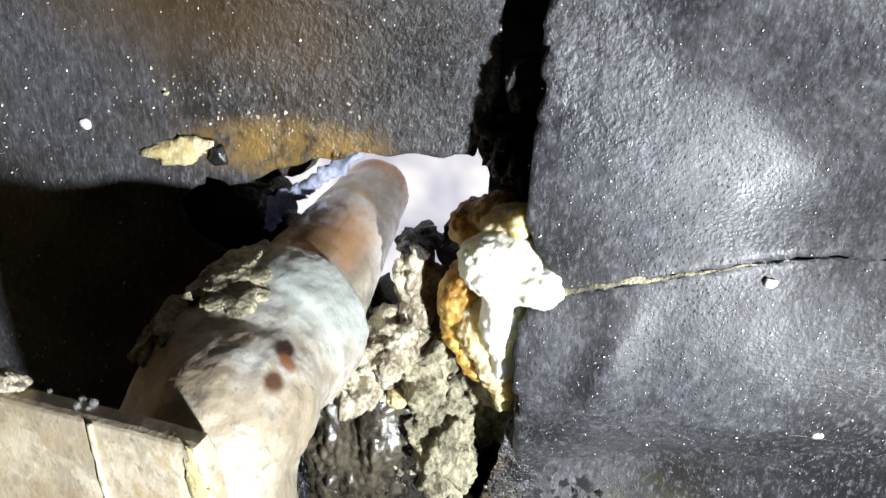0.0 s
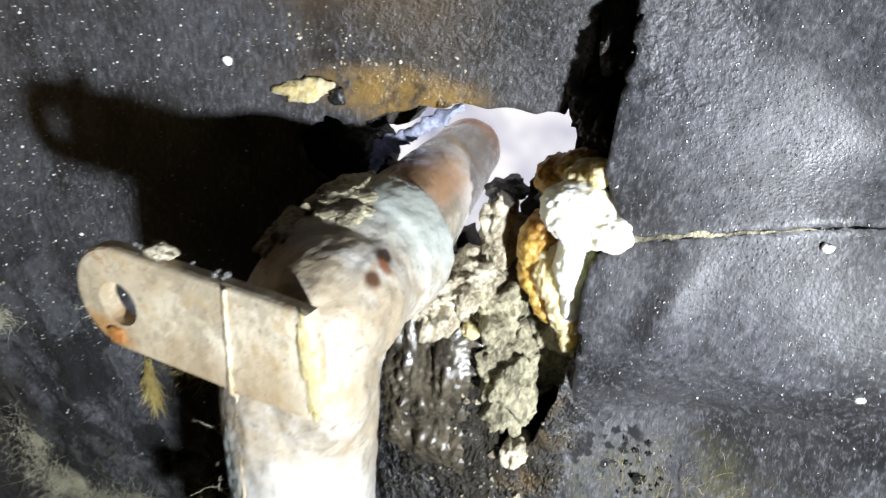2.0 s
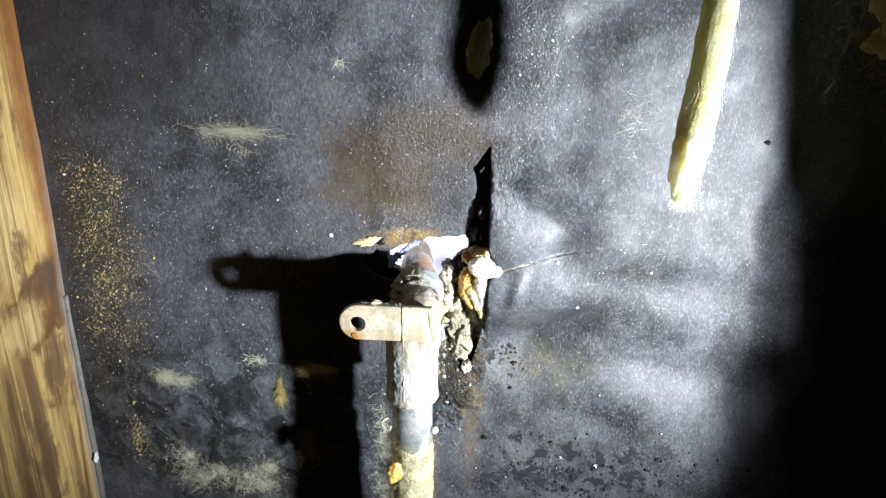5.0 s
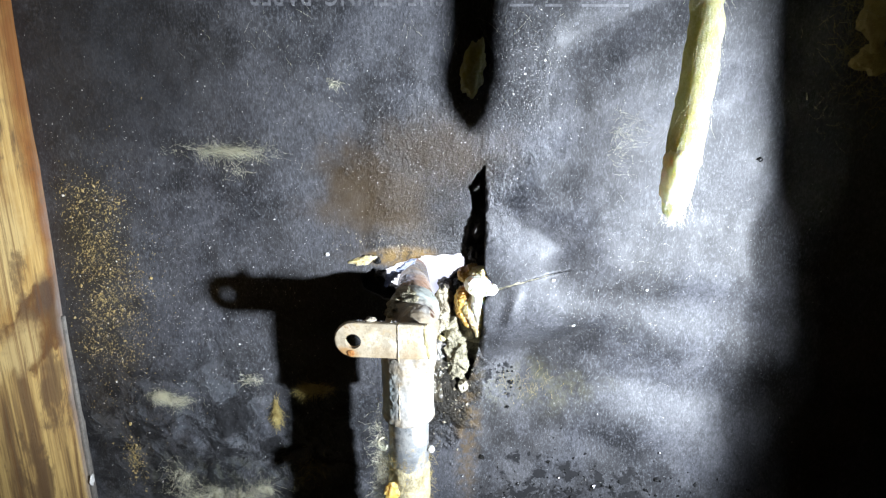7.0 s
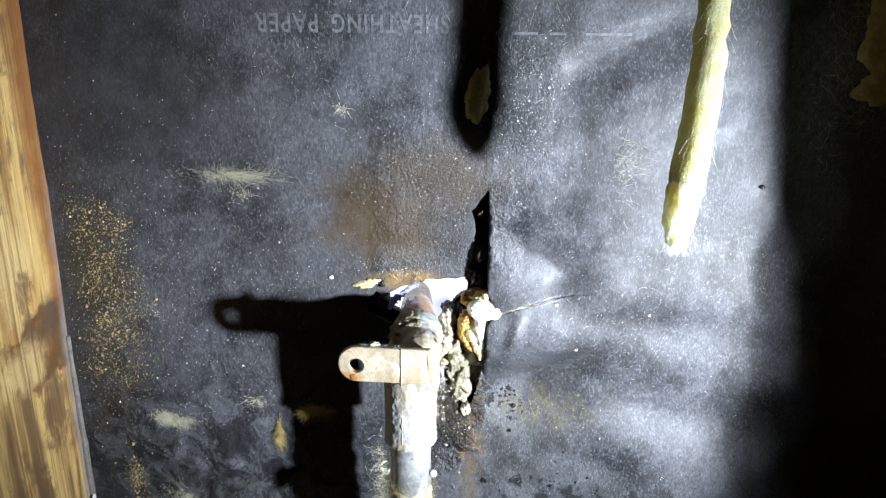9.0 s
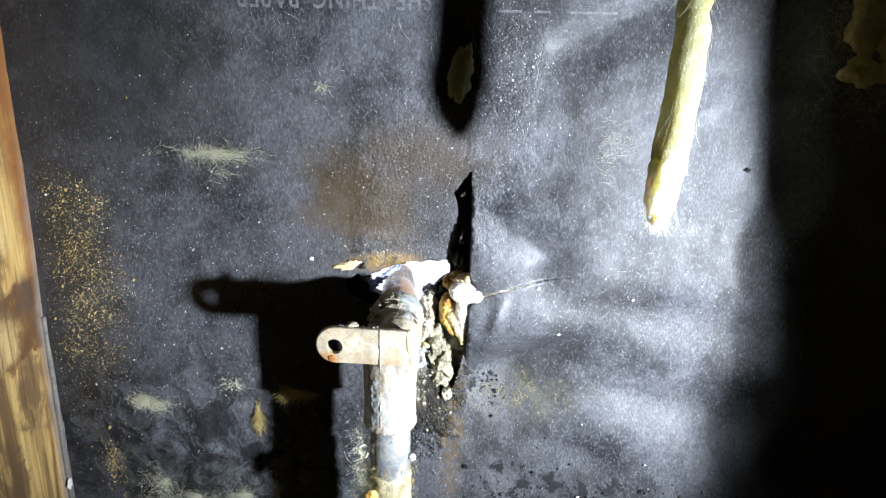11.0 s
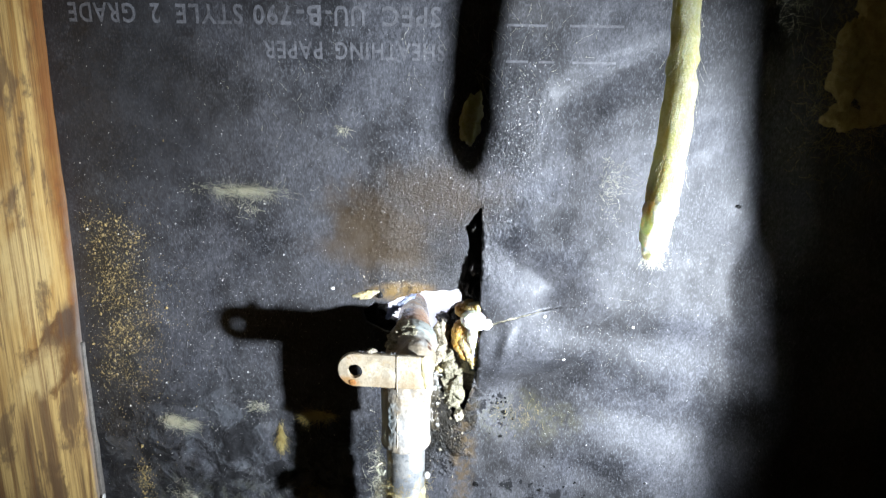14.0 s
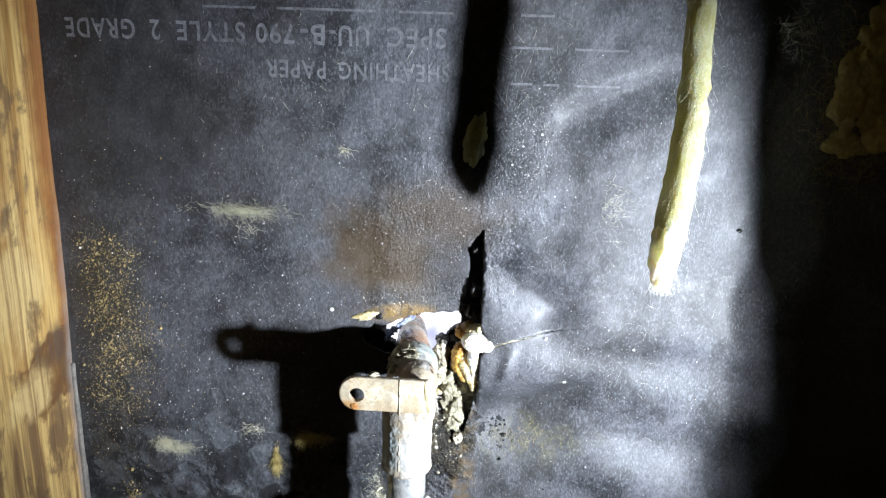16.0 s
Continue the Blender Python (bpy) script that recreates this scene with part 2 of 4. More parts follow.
def make_wood():
    m = Nodes("stained_fir", 0.5, 0.0, 0.45)
    grain = m.noise(1.0, 6, 0.7, m.scaled(300, 300, 6), 0.25)
    wide = m.noise(1.0, 5, 0.65, m.scaled(85, 85, 5), 0.4)
    patch = m.noise(1.0, 6, 0.68, m.scaled(45, 45, 30), 0.3)
    fine = m.noise(1.0, 4, 0.7, m.scaled(1000, 1000, 45))
    c = m.mix(m.span(wide, 0.36, 0.62), (0.31, 0.165, 0.042), (0.57, 0.385, 0.135))
    low = m.stain((0, -0.03, 1.02), (0, 0.09, 0.125), 0.10, 30, 0.12)
    c = m.mix(m.math("MULTIPLY", low, m.span(wide, 0.60, 0.46, 0.1, 0.95)), c, (0.150, 0.088, 0.038))
    red = m.stain((0, -0.001, 1.27), (0, 0.012, 0.13), 0.8, 45, 0.7)
    c = m.mix(m.math("MULTIPLY", red, 0.85), c, (0.20, 0.070, 0.018))
    band = m.stain((0, -0.012, 1.152), (0, 0.036, 0.020), 0.5, 55, 0.12)
    c = m.mix(m.math("MULTIPLY", band, m.span(patch, 0.34, 0.58, 0.65, 1.0)), c, (0.110, 0.048, 0.014))
    knot = m.stain((0, -0.014, 1.165), (0, 0.007, 0.010), 0.3, 80, 0.5)
    c = m.mix(m.math("MULTIPLY", knot, 0.7), c, (0.055, 0.040, 0.034))
    pale = m.math("MAXIMUM", m.stain((0, -0.036, 1.205), (0, 0.018, 0.028), 0.8, 45, 0.5), m.stain((0, -0.040, 1.148), (0, 0.014, 0.011), 0.8, 50, 0.5))
    c = m.mix(m.math("MULTIPLY", pale, 0.75), c, (0.60, 0.44, 0.185))
    c = m.mix(m.math("MULTIPLY", m.span(grain, 0.48, 0.62), 0.65), c, (0.14, 0.058, 0.015))
    c = m.mix(m.math("MULTIPLY", m.span(patch, 0.52, 0.62), 0.75), c, (0.115, 0.066, 0.030))
    c = m.mix(m.math("MULTIPLY", m.span(fine, 0.52, 0.70), 0.5), c, (0.07, 0.040, 0.018))
    worn = m.math("MULTIPLY", m.stain((0, 0.0, 1.05), (0, 0.0075, 0.16), 0.25, 60, 0.4), m.span(fine, 0.35, 0.6, 0.5, 1.0))
    c = m.mix(m.math("MULTIPLY", worn, 0.75), c, (0.27, 0.245, 0.22))
    n = m.bump(grain, 0.35, 0.0012)
    n = m.bump(fine, 0.4, 0.0005, n)
    return m.done(c, m.span(grain, 0.3, 0.7, 0.40, 0.62), n)


def make_metal(name, base, pale, tint, rust_amount, rough=0.42, metallic=0.45, spots=(), relief=1.0):
    m = Nodes(name, rough, metallic, 0.5)
    a, b, f = m.noise(90, 5, 0.6), m.noise(240, 5, 0.65), m.noise(1300, 3, 0.6)
    c = m.mix(m.span(a, 0.40, 0.66), base, pale)
    c = m.mix(m.math("MULTIPLY", m.span(m.noise(130, 6, 0.7, distort=0.3), 0.50, 0.60), 0.6), c, tuple(0.6 * v for v in base))
    c = m.mix(m.math("MULTIPLY", m.span(m.noise(620, 4, 0.7), 0.55, 0.68), 0.55), c, tuple(0.35 * v for v in base))
    c = m.mix(m.math("MULTIPLY", m.span(b, 0.52, 0.66), 0.7), c, tint)
    c = m.mix(m.math("MULTIPLY", m.span(m.noise(150, 4, 0.6, distort=0.5), 0.68 - rust_amount, 0.74 - rust_amount), 0.7), c, (0.26, 0.12, 0.035))
    for at, size, ragged, strength, colour in spots:
        c = m.mix(m.math("MULTIPLY", m.stain(at, size, ragged, 260, 0.45), strength), c, colour)
    n = m.bump(b, 0.35, 0.0008 * relief)
    n = m.bump(f, 0.35, 0.0003 * relief, n)
    return m.done(c, m.span(b, 0.3, 0.7, rough - 0.12, rough + 0.18), n)


PAPER = make_paper()
WOOD = make_wood()
CAST = make_metal("corroded_cast_bronze", (0.46, 0.38, 0.26), (0.62, 0.55, 0.42), (0.40, 0.30, 0.16), 0.03, 0.5, 0.2, (
    ((-0.0535, -0.050, 1.1585), (0.0050, 0, 0.0030), 0.3, 0.8, (0.34, 0.17, 0.04)),
    ((-0.0370, -0.050, 1.1590), (0.0060, 0, 0.0036), 0.3, 0.5, (0.30, 0.21, 0.11)),
    ((-0.0255, -0.050, 1.1600), (0.0045, 0, 0.0055), 0.3, 0.5, (0.32, 0.22, 0.11))))
SOCKET = make_metal("limescaled_bronze", (0.35, 0.29, 0.205), (0.44, 0.42, 0.38), (0.30, 0.23, 0.14), 0.0, 0.38, 0.15, (
    ((-0.0250, -0.014, 1.1720), (0.016, 0.011, 0.010), 0.25, 0.75, (0.36, 0.41, 0.39)),
    ((-0.0380, -0.037, 1.1380), (0.007, 0.020, 0.015), 0.25, 0.7, (0.40, 0.50, 0.52)),
    ((-0.0230, -0.045, 1.1350), (0.009, 0.012, 0.011), 0.25, 0.7, (0.52, 0.52, 0.50)),
    ((-0.0330, -0.020, 1.1780), (0.0060, 0.009, 0.0030), 0.45, 0.55, (0.05, 0.045, 0.03)),
    ((-0.0190, -0.0308, 1.1724), (0.0016, 0.0019, 0.0016), 0.22, 1.0, (0.030, 0.012, 0.006)),
    ((-0.0180, -0.0325, 1.1716), (0.0012, 0.0012, 0.0012), 0.22, 0.85, (0.20, 0.065, 0.018)),
    ((-0.0180, -0.0362, 1.1713), (0.0012, 0.0014, 0.0013), 0.22, 0.95, (0.075, 0.030, 0.012))))
STUB = make_metal("tarnished_copper", (0.46, 0.42, 0.34), (0.60, 0.57, 0.50), (0.44, 0.30, 0.15), 0.0, 0.24, 0.5, (
    ((-0.0280, -0.002, 1.1700), (0.0065, 0.012, 0.0060), 0.3, 0.85, (0.42, 0.20, 0.06)),
    ((-0.0330, 0.034, 1.1710), (0.010, 0.007, 0.010), 0.25, 0.85, (0.45, 0.19, 0.045)),
    # highlight along the stub's right side, painted as a pale streak
    ((-0.0225, 0.004, 1.1640), (0.0030, 0.020, 0.0050), 0.25, 0.6, (0.74, 0.72, 0.66))), 0.3)
PIPE = make_metal("dull_grey_pipe", (0.27, 0.28, 0.28), (0.40, 0.39, 0.36), (0.36, 0.28, 0.14), 0.02, 0.42, 0.4)
MORTAR = simple("damp_mortar", (0.085, 0.076, 0.046), (0.44, 0.40, 0.27), 190, 0.75, 0.8, 0.0012)
PALE_MORTAR = simple("pale_mortar", (0.13, 0.10, 0.06), (0.58, 0.53, 0.40), 210, 0.7, 0.8, 0.001)
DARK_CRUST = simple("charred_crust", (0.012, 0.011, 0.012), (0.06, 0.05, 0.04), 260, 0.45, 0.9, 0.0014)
FOAM = simple("cream_foam", (0.86, 0.82, 0.68), (0.93, 0.91, 0.83), 240, 0.7, 0.4, 0.0006, glow_through=0.2)
IVORY = simple("yellowed_foam", (0.50, 0.38, 0.17), (0.72, 0.61, 0.38), 150, 0.6, 0.6, 0.001, glow_through=0.5)
AMBER = simple("aged_amber_foam", (0.27, 0.125, 0.020), (0.62, 0.42, 0.115), 120, 0.30, 0.5, 0.001, glow_through=0.5)
PLASTIC = simple("milky_plastic_film", (0.30, 0.33, 0.44), (0.66, 0.70, 0.84), 300, 0.2, 0.5, 0.001, specular=0.8, sheer=0.5)
GLASS_WOOL = simple("yellow_glass_wool", (0.45, 0.43, 0.175), (0.60, 0.59, 0.37), 130, 0.8, 0.8, 0.0012, glow_through=0.8, sheer=0.25)
WOOL_PALE = simple("bleached_glass_wool", (0.74, 0.72, 0.56), (0.86, 0.85, 0.76), 160, 0.8, 0.6, 0.001, glow_through=0.9, sheer=0.3)
LINT = simple("grey_yellow_fibre", (0.56, 0.53, 0.34), (0.76, 0.74, 0.58), 300, 0.6, 0.2)
OLD_LINT = simple("ochre_fibre", (0.34, 0.25, 0.07), (0.55, 0.45, 0.18), 300, 0.7, 0.2)
WHITE_GRIT = simple("white_grit", (0.62, 0.60, 0.55), (0.85, 0.84, 0.80), 500, 0.4, 0.3)
GOLD_GRIT = simple("gold_brown_sawdust", (0.12, 0.08, 0.025), (0.48, 0.37, 0.15), 600, 0.6, 0.3)
WATER = Nodes("clear_water", 0.03)
WATER.bsdf.inputs["Transmission Weight"].default_value = 0.9
WATER.bsdf.inputs["IOR"].default_value = 1.33
WATER = WATER.done((0.95, 0.96, 0.97), WATER.span(WATER.noise(900), 0.3, 0.7, 0.02, 0.10))
BLACK_GRIT = simple("black_tar_drop", (0.008, 0.008, 0.008), (0.03, 0.03, 0.03), 300, 0.25, 0.3)
WET_TAR = simple("wet_tar", (0.020, 0.018, 0.014), (0.085, 0.072, 0.050), 160, 0.22, 0.5, 0.0006, specular=0.9)
INK = simple("faint_grey_ink", (0.066, 0.066, 0.070), (0.145, 0.145, 0.155), 420, 0.6, 0.3)
EDGE_GREY = simple("grey_weathered_edge", (0.10, 0.09, 0.08), (0.20, 0.18, 0.15), 160, 0.6, 0.5)
YELLOW_SCALE = simple("yellowed_sealant", (0.42, 0.34, 0.15), (0.58, 0.50, 0.28), 400, 0.6, 0.6)
FILM = simple("dried_beige_film", (0.26, 0.22, 0.12), (0.50, 0.44, 0.28), 140, 0.7, 0.8, 0.001)
BROWN = simple("dark_brown_rust", (0.045, 0.018, 0.008), (0.16, 0.07, 0.02), 600, 0.7, 0.6)
RUST = simple("orange_rust", (0.16, 0.055, 0.012), (0.38, 0.16, 0.03), 500, 0.75, 0.6)
DRYWALL = simple("bare_dusty_boards", (0.10, 0.08, 0.06), (0.16, 0.13, 0.10), 9, 0.8, 0.2)
BOARDS = simple("old_floorboard", (0.16, 0.10, 0.055), (0.24, 0.16, 0.09), 20, 0.6, 0.3)

# added emission, standing in for a lit pale surface behind the hole
GLOW = bpy.data.materials.new("glow_beyond")
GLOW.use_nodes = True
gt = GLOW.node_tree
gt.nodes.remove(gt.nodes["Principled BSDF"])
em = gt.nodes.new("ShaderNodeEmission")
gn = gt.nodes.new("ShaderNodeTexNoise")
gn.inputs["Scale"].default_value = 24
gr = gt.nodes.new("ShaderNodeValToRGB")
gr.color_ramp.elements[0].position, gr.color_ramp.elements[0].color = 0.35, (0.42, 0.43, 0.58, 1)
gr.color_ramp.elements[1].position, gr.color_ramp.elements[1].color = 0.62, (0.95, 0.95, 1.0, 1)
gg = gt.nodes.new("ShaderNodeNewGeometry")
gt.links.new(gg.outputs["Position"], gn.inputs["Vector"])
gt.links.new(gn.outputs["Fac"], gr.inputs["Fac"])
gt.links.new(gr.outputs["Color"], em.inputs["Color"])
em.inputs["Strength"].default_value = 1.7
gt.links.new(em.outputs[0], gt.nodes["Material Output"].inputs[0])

# ---------------------------------------------------------------- the stud bay
BAY_L, BAY_R, DEPTH = -0.2078, 0.216, 0.092


def crease_z(x):
    """The height of the crease that runs out from the tear."""
    f = (x - 0.008) / 0.045
    return 1.1716 + 0.0152 * f - 0.0042 * f * f


def hump(x, z, cx, cz, angle, along, across):
    c, s = math.cos(radians(angle)), math.sin(radians(angle))
    u, w = (x - cx) * c + (z - cz) * s, -(x - cx) * s + (z - cz) * c
    return math.exp(-(u / along) ** 2 - (w / across) ** 2)


def fold(x, z, cx, cz, angle, along, upper, lower):
    """A valley that is steep on its upper side and runs out gently on its lower side."""
    c, s = math.cos(radians(angle)), math.sin(radians(angle))
    u, w = (x - cx) * c + (z - cz) * s, -(x - cx) * s + (z - cz) * c
    return math.exp(-(u / along) ** 4 - (w / (upper if w > 0 else lower)) ** 2)


def paper_y(x, z):
    """How far the loose paper stands from the plane of the wall (minus: towards the room)."""
    y = 0.0035 * fbm((x * 9, 3.0, z * 9), 3) + 0.0005 * fbm((x * 45, 7.0, z * 45), 3)
    slit = 0.0035
    near = smooth(1.128, 1.165, z) * (1 - smooth(1.195, 1.228, z))
    if x > slit:
        y -= near * (0.0060 * (1 - smooth(0.0, 0.075, x - slit)))
    else:
        y += near * 0.006 * (1 - smooth(0.0, 0.07, slit - x))
    y += 0.006 * math.exp(-((x - 0.035) / 0.03) ** 2 - ((z - 1.128) / 0.02) ** 2)
    y -= 0.006 * math.exp(-((x + 0.155) / 0.05) ** 2 - ((z - 1.11) / 0.04) ** 2)
    y -= 0.0016 * math.exp(-((x + 0.13) / 0.07) ** 2 - ((z - 1.07) / 0.045) ** 2) * fbm((x * 120, 11.0, z * 120), 4)
    # the sheet rises towards the stud
    wave = 0.0028 * math.sin(z * 70) + 0.002 * math.sin(z * 131 + 1)
    y -= 0.012 * smooth(0.125, 0.156, x + wave)
    # creases that fan out from the torn hole
    y += 0.0060 * fold(x, z, 0.026, 1.1985, -29, 0.028, 0.0090, 0.020)
    y += 0.0038 * fold(x, z, 0.088, 1.1650, -3, 0.042, 0.0100, 0.016)
    y += 0.0046 * fold(x, z, 0.032, 1.1385, 23, 0.036, 0.0075, 0.014)
    y += 0.0048 * fold(x, z, 0.100, 1.1210, -9, 0.038, 0.0190, 0.015)
    y += 0.0014 * fold(x, z, 0.070, 1.0850, -14, 0.040, 0.0090, 0.016)
    y += 0.0036 * fold(x, z, 0.058, 1.2930, 24, 0.026, 0.0060, 0.014)
    y -= 0.0022 * hump(x, z, 0.017, 1.1610, 78, 0.010, 0.003)
    y -= 0.0020 * hump(x, z, -0.02, 1.213, 18, 0.022, 0.006)
    above = z - crease_z(x)
    if 0 < above and 0.006 < x < 0.07:
        y -= 0.0011 * math.exp(-(above / 0.006) ** 2) * (1 - smooth(0.04, 0.07, x))
    return y


HOLE = [(-0.056, 1.174), (-0.050, 1.1785), (-0.046, 1.1775), (-0.036, 1.1815), (-0.026, 1.1842), (-0.007, 1.1855), (-0.0038, 1.194), (-0.003, 1.212), (-0.0045, 1.220),
        (0.0032, 1.232), (0.0034, 1.206), (0.0030, 1.183), (0.0075, 1.1755), (0.0080, 1.172), (0.0040, 1.166), (0.0034, 1.149), (0.0005, 1.133), (-0.004, 1.117),
        (-0.008, 1.1165), (-0.013, 1.127), (-0.0155, 1.139), (-0.021, 1.150), (-0.024, 1.160), (-0.045, 1.163), (-0.054, 1.168)]


def torn(poly, step=0.0012, amount=0.0007, seed=1):
    """The outline with a ragged edge."""
    out = []
    for (x0, z0), (x1, z1) in zip(poly, poly[1:] + poly[:1]):
        n = max(1, int(math.hypot(x1 - x0, z1 - z0) / step))
        for i in range(n):
            x, z = x0 + (x1 - x0) * i / n, z0 + (z1 - z0) * i / n
            out.append((x + amount * fbm((x * 300, seed, z * 300), 3), z + amount * fbm((x * 300, seed + 9, z * 300), 3)))
    return out


def inside(px, pz, poly):
    odd = np.zeros(px.shape, bool)
    for (x0, z0), (x1, z1) in zip(poly, poly[1:] + poly[:1]):
        cross = ((z0 > pz) != (z1 > pz))
        odd ^= cross & (px < (x1 - x0) * (pz - z0) / ((z1 - z0) or 1e-9) + x0)
    return odd


def sheet(name, xs, zs, height, poly, rim, material, parent, label=""):
    """A standing sheet with a torn hole, whose edge turns back by rim."""
    nx, nz = len(xs), len(zs)
    gx, gz = np.meshgrid(xs, zs)
    cx, cz = (gx[:-1, :-1] + gx[1:, 1:]) / 2, (gz[:-1, :-1] + gz[1:, 1:]) / 2
    gone = inside(cx, cz, poly)
    p = np.array(poly)
    q = np.roll(p, -1, 0)
    for j, i in np.argwhere((gx > p[:, 0].min() - .002) & (gx < p[:, 0].max() + .002) & (gz > p[:, 1].min() - .002) & (gz < p[:, 1].max() + .002)):
        v = np.array((gx[j, i], gz[j, i]))
        d = q - p
        t = np.clip(((v - p) * d).sum(1) / np.maximum((d * d).sum(1), 1e-12), 0, 1)
        w = p + d * t[:, None]
        r = np.hypot(*(w - v).T)
        k = r.argmin()
        if r[k] < 0.00058:
            gx[j, i], gz[j, i] = w[k]
    verts = [(x, height(x, z), z) for x, z in zip(gx.ravel().tolist(), gz.ravel().tolist())]
    faces, back = [], {}

    def behind(a):
        if a not in back:
            back[a] = len(verts)
            verts.append((verts[a][0], verts[a][1] + rim, verts[a][2]))
        return back[a]

    for j in range(nz - 1):
        for i in range(nx - 1):
            a = j * nx + i
            ring = (a, a + 1, a + nx + 1, a + nx)
            if not gone[j, i]:
                faces.append(ring)
                for dj, di, e in ((-1, 0, (0, 1)), (0, 1, (1, 2)), (1, 0, (2, 3)), (0, -1, (3, 0))):
                    jj, ii = j + dj, i + di
                    if 0 <= jj < nz - 1 and 0 <= ii < nx - 1 and gone[jj, ii]:
                        u, w = ring[e[0]], ring[e[1]]
                        faces.append((w, u, behind(u), behind(w)))
    me = bpy.data.meshes.new(name)
    me.from_pydata(verts, [], faces)
    return part_mesh(name, me, material, parent, label)


wall = empty("wall_back", (0, 0, 0), "black building paper over the outer sheathing of a stud bay", "wall", kind="structure")
xs = np.unique(np.concatenate([np.linspace(BAY_L, -0.07, 110), np.linspace(-0.07, 0.03, 112), np.linspace(0.03, BAY_R, 130)]))
zs = np.unique(np.concatenate([np.linspace(0.04, 1.0, 30), np.linspace(1.0, 1.10, 80), np.linspace(1.10, 1.25, 168), np.linspace(1.25, 1.36, 90), np.linspace(1.36, 1.56, 20)]))
sheet("paper", xs, zs, paper_y, torn(HOLE), 0.0012, PAPER, wall, "torn black asphalt building paper, creased, wet and stained")

BACK_HOLE = [(-0.0465, 1.1650), (-0.0470, 1.1735), (-0.0380, 1.1775), (-0.0300, 1.1830), (-0.020, 1.1885), (-0.0100, 1.1875), (-0.0070, 1.1815), (-0.0070, 1.1755), (-0.0122, 1.1715), (-0.0150, 1.1640), (-0.0135, 1.1530), (-0.0220, 1.1500), (-0.0360, 1.1590)]
board_x = np.unique(np.concatenate([np.linspace(-0.25, -0.06, 8), np.linspace(-0.06, 0.02, 90), np.linspace(0.02, 0.25, 10)]))
board_z = np.unique(np.concatenate([np.linspace(0.0, 1.12, 12), np.linspace(1.12, 1.21, 100), np.linspace(1.21, 2.4, 12)]))


def board_y(x, z):
    near = math.exp(-((x + 0.025) / 0.05) ** 2 - ((z - 1.165) / 0.06) ** 2)
    return 0.0165 + near * 0.0025 * fbm((x * 160, 4.0, z * 160), 4)


# charred at the hole; elsewhere its dark colour stands for shade in the gap
sheet("sheathing", board_x, board_z, board_y, torn(BACK_HOLE, 0.001, 0.0018, 5), 0.005, DARK_CRUST, wall, "sheathing board, darkened for the shade in the gap, with a broken charred hole")


def stud(name, x0, x1, label):
    bm = box(x0, x1, -DEPTH, 0.012, 0.04, 2.36, 0.002)
    bmesh.ops.subdivide_edges(bm, edges=[e for e in bm.edges if abs(e.verts[0].co.z - e.verts[1].co.z) > 0.5], cuts=60)
    for v in bm.verts:
        v.co.x += 0.0007 * fbm((v.co.y * 20, x0 * 9, v.co.z * 14), 3)
    return tagged(part(name, bm, WOOD, None, "", False), label, "stud", kind="structure")


left = stud("stud_left", BAY_L - 0.038, BAY_L, "brown stained fir wall stud with dark blotches")
stud("stud_right", BAY_R, BAY_R + 0.038, "fir wall stud in shadow beside the paper")
bead = box(BAY_L - 0.001, BAY_L + 0.0016, -0.0040, -0.0005, 1.0, 1.150, 0.0007)
bmesh.ops.subdivide_edges(bead, edges=[e for e in bead.edges if abs(e.verts[0].co.z - e.verts[1].co.z) > 0.05], cuts=50)
for v in bead.verts:
    v.co.y += 0.0004 * fbm((1, 2, v.co.z * 60), 4)
part("edge_strip", bead, EDGE_GREY, left, "grey weathered strip along the stud's edge")
# unseen board, added to cast the leaning soft shadow edge at the right
brace = box(0.0, 0.036, -0.145, -DEPTH - 0.0005, -0.30, 0.36, 0.002)
bmesh.ops.transform(brace, verts=brace.verts[:], matrix=pose(0.2220, 0, 1.1487, 0, -6.2, 0))
tagged(part("shadow_brace", brace, WOOD), "unseen leaning board added to cast the soft shadow edge on the right", "brace")
# unseen block, added so the shadow steps inward lower down
block = box(0.2305, 0.262, -0.1675, -0.1440, 0.98, 1.1560, 0.003)
tagged(part("shadow_block", block, WOOD), "unseen block added to cast the shadow step at the lower right", "wood block")
tagged(part("sill_plate", box(-0.6, 0.6, -DEPTH, 0.012, 0.0, 0.04, 0.002), WOOD), "flat wooden bottom plate under the studs", "plate", kind="structure")
tagged(part("fire_block", box(BAY_L, BAY_R, -DEPTH, -0.012, 1.50, 1.54, 0.002), WOOD), "horizontal wooden block between the studs", "block", kind="structure")
tagged(part("top_plate", box(-0.6, 0.6, -DEPTH, 0.012, 2.36, 2.40, 0.002), WOOD), "flat wooden top plate over the studs", "plate", kind="structure")

# plain shell round the camera
tagged(part("floor", box(-1.6, 1.6, -2.4, 0.05, -0.05, 0.0), BOARDS), "plain dark board floor", "floor", kind="structure")
tagged(part("ceiling", box(-1.6, 1.6, -2.4, 0.05, 2.40, 2.45), DRYWALL), "plain dusty board ceiling", "ceiling", kind="structure")
tagged(part("wall_front", box(-1.6, 1.6, -2.45, -2.4, 0, 2.4), DRYWALL), "plain dusty board wall", "wall", kind="structure")
tagged(part("wall_west", box(-1.65, -1.6, -2.4, 0.05, 0, 2.4), DRYWALL), "plain dusty board wall", "wall", kind="structure")
tagged(part("wall_east", box(1.6, 1.65, -2.4, 0.05, 0, 2.4), DRYWALL), "plain dusty board wall", "wall", kind="structure")
tagged(part("wall_left", box(-1.6, BAY_L - 0.038, -0.012, 0.03, 0.04, 2.36), DRYWALL), "plain dusty board wall", "wall", kind="structure")
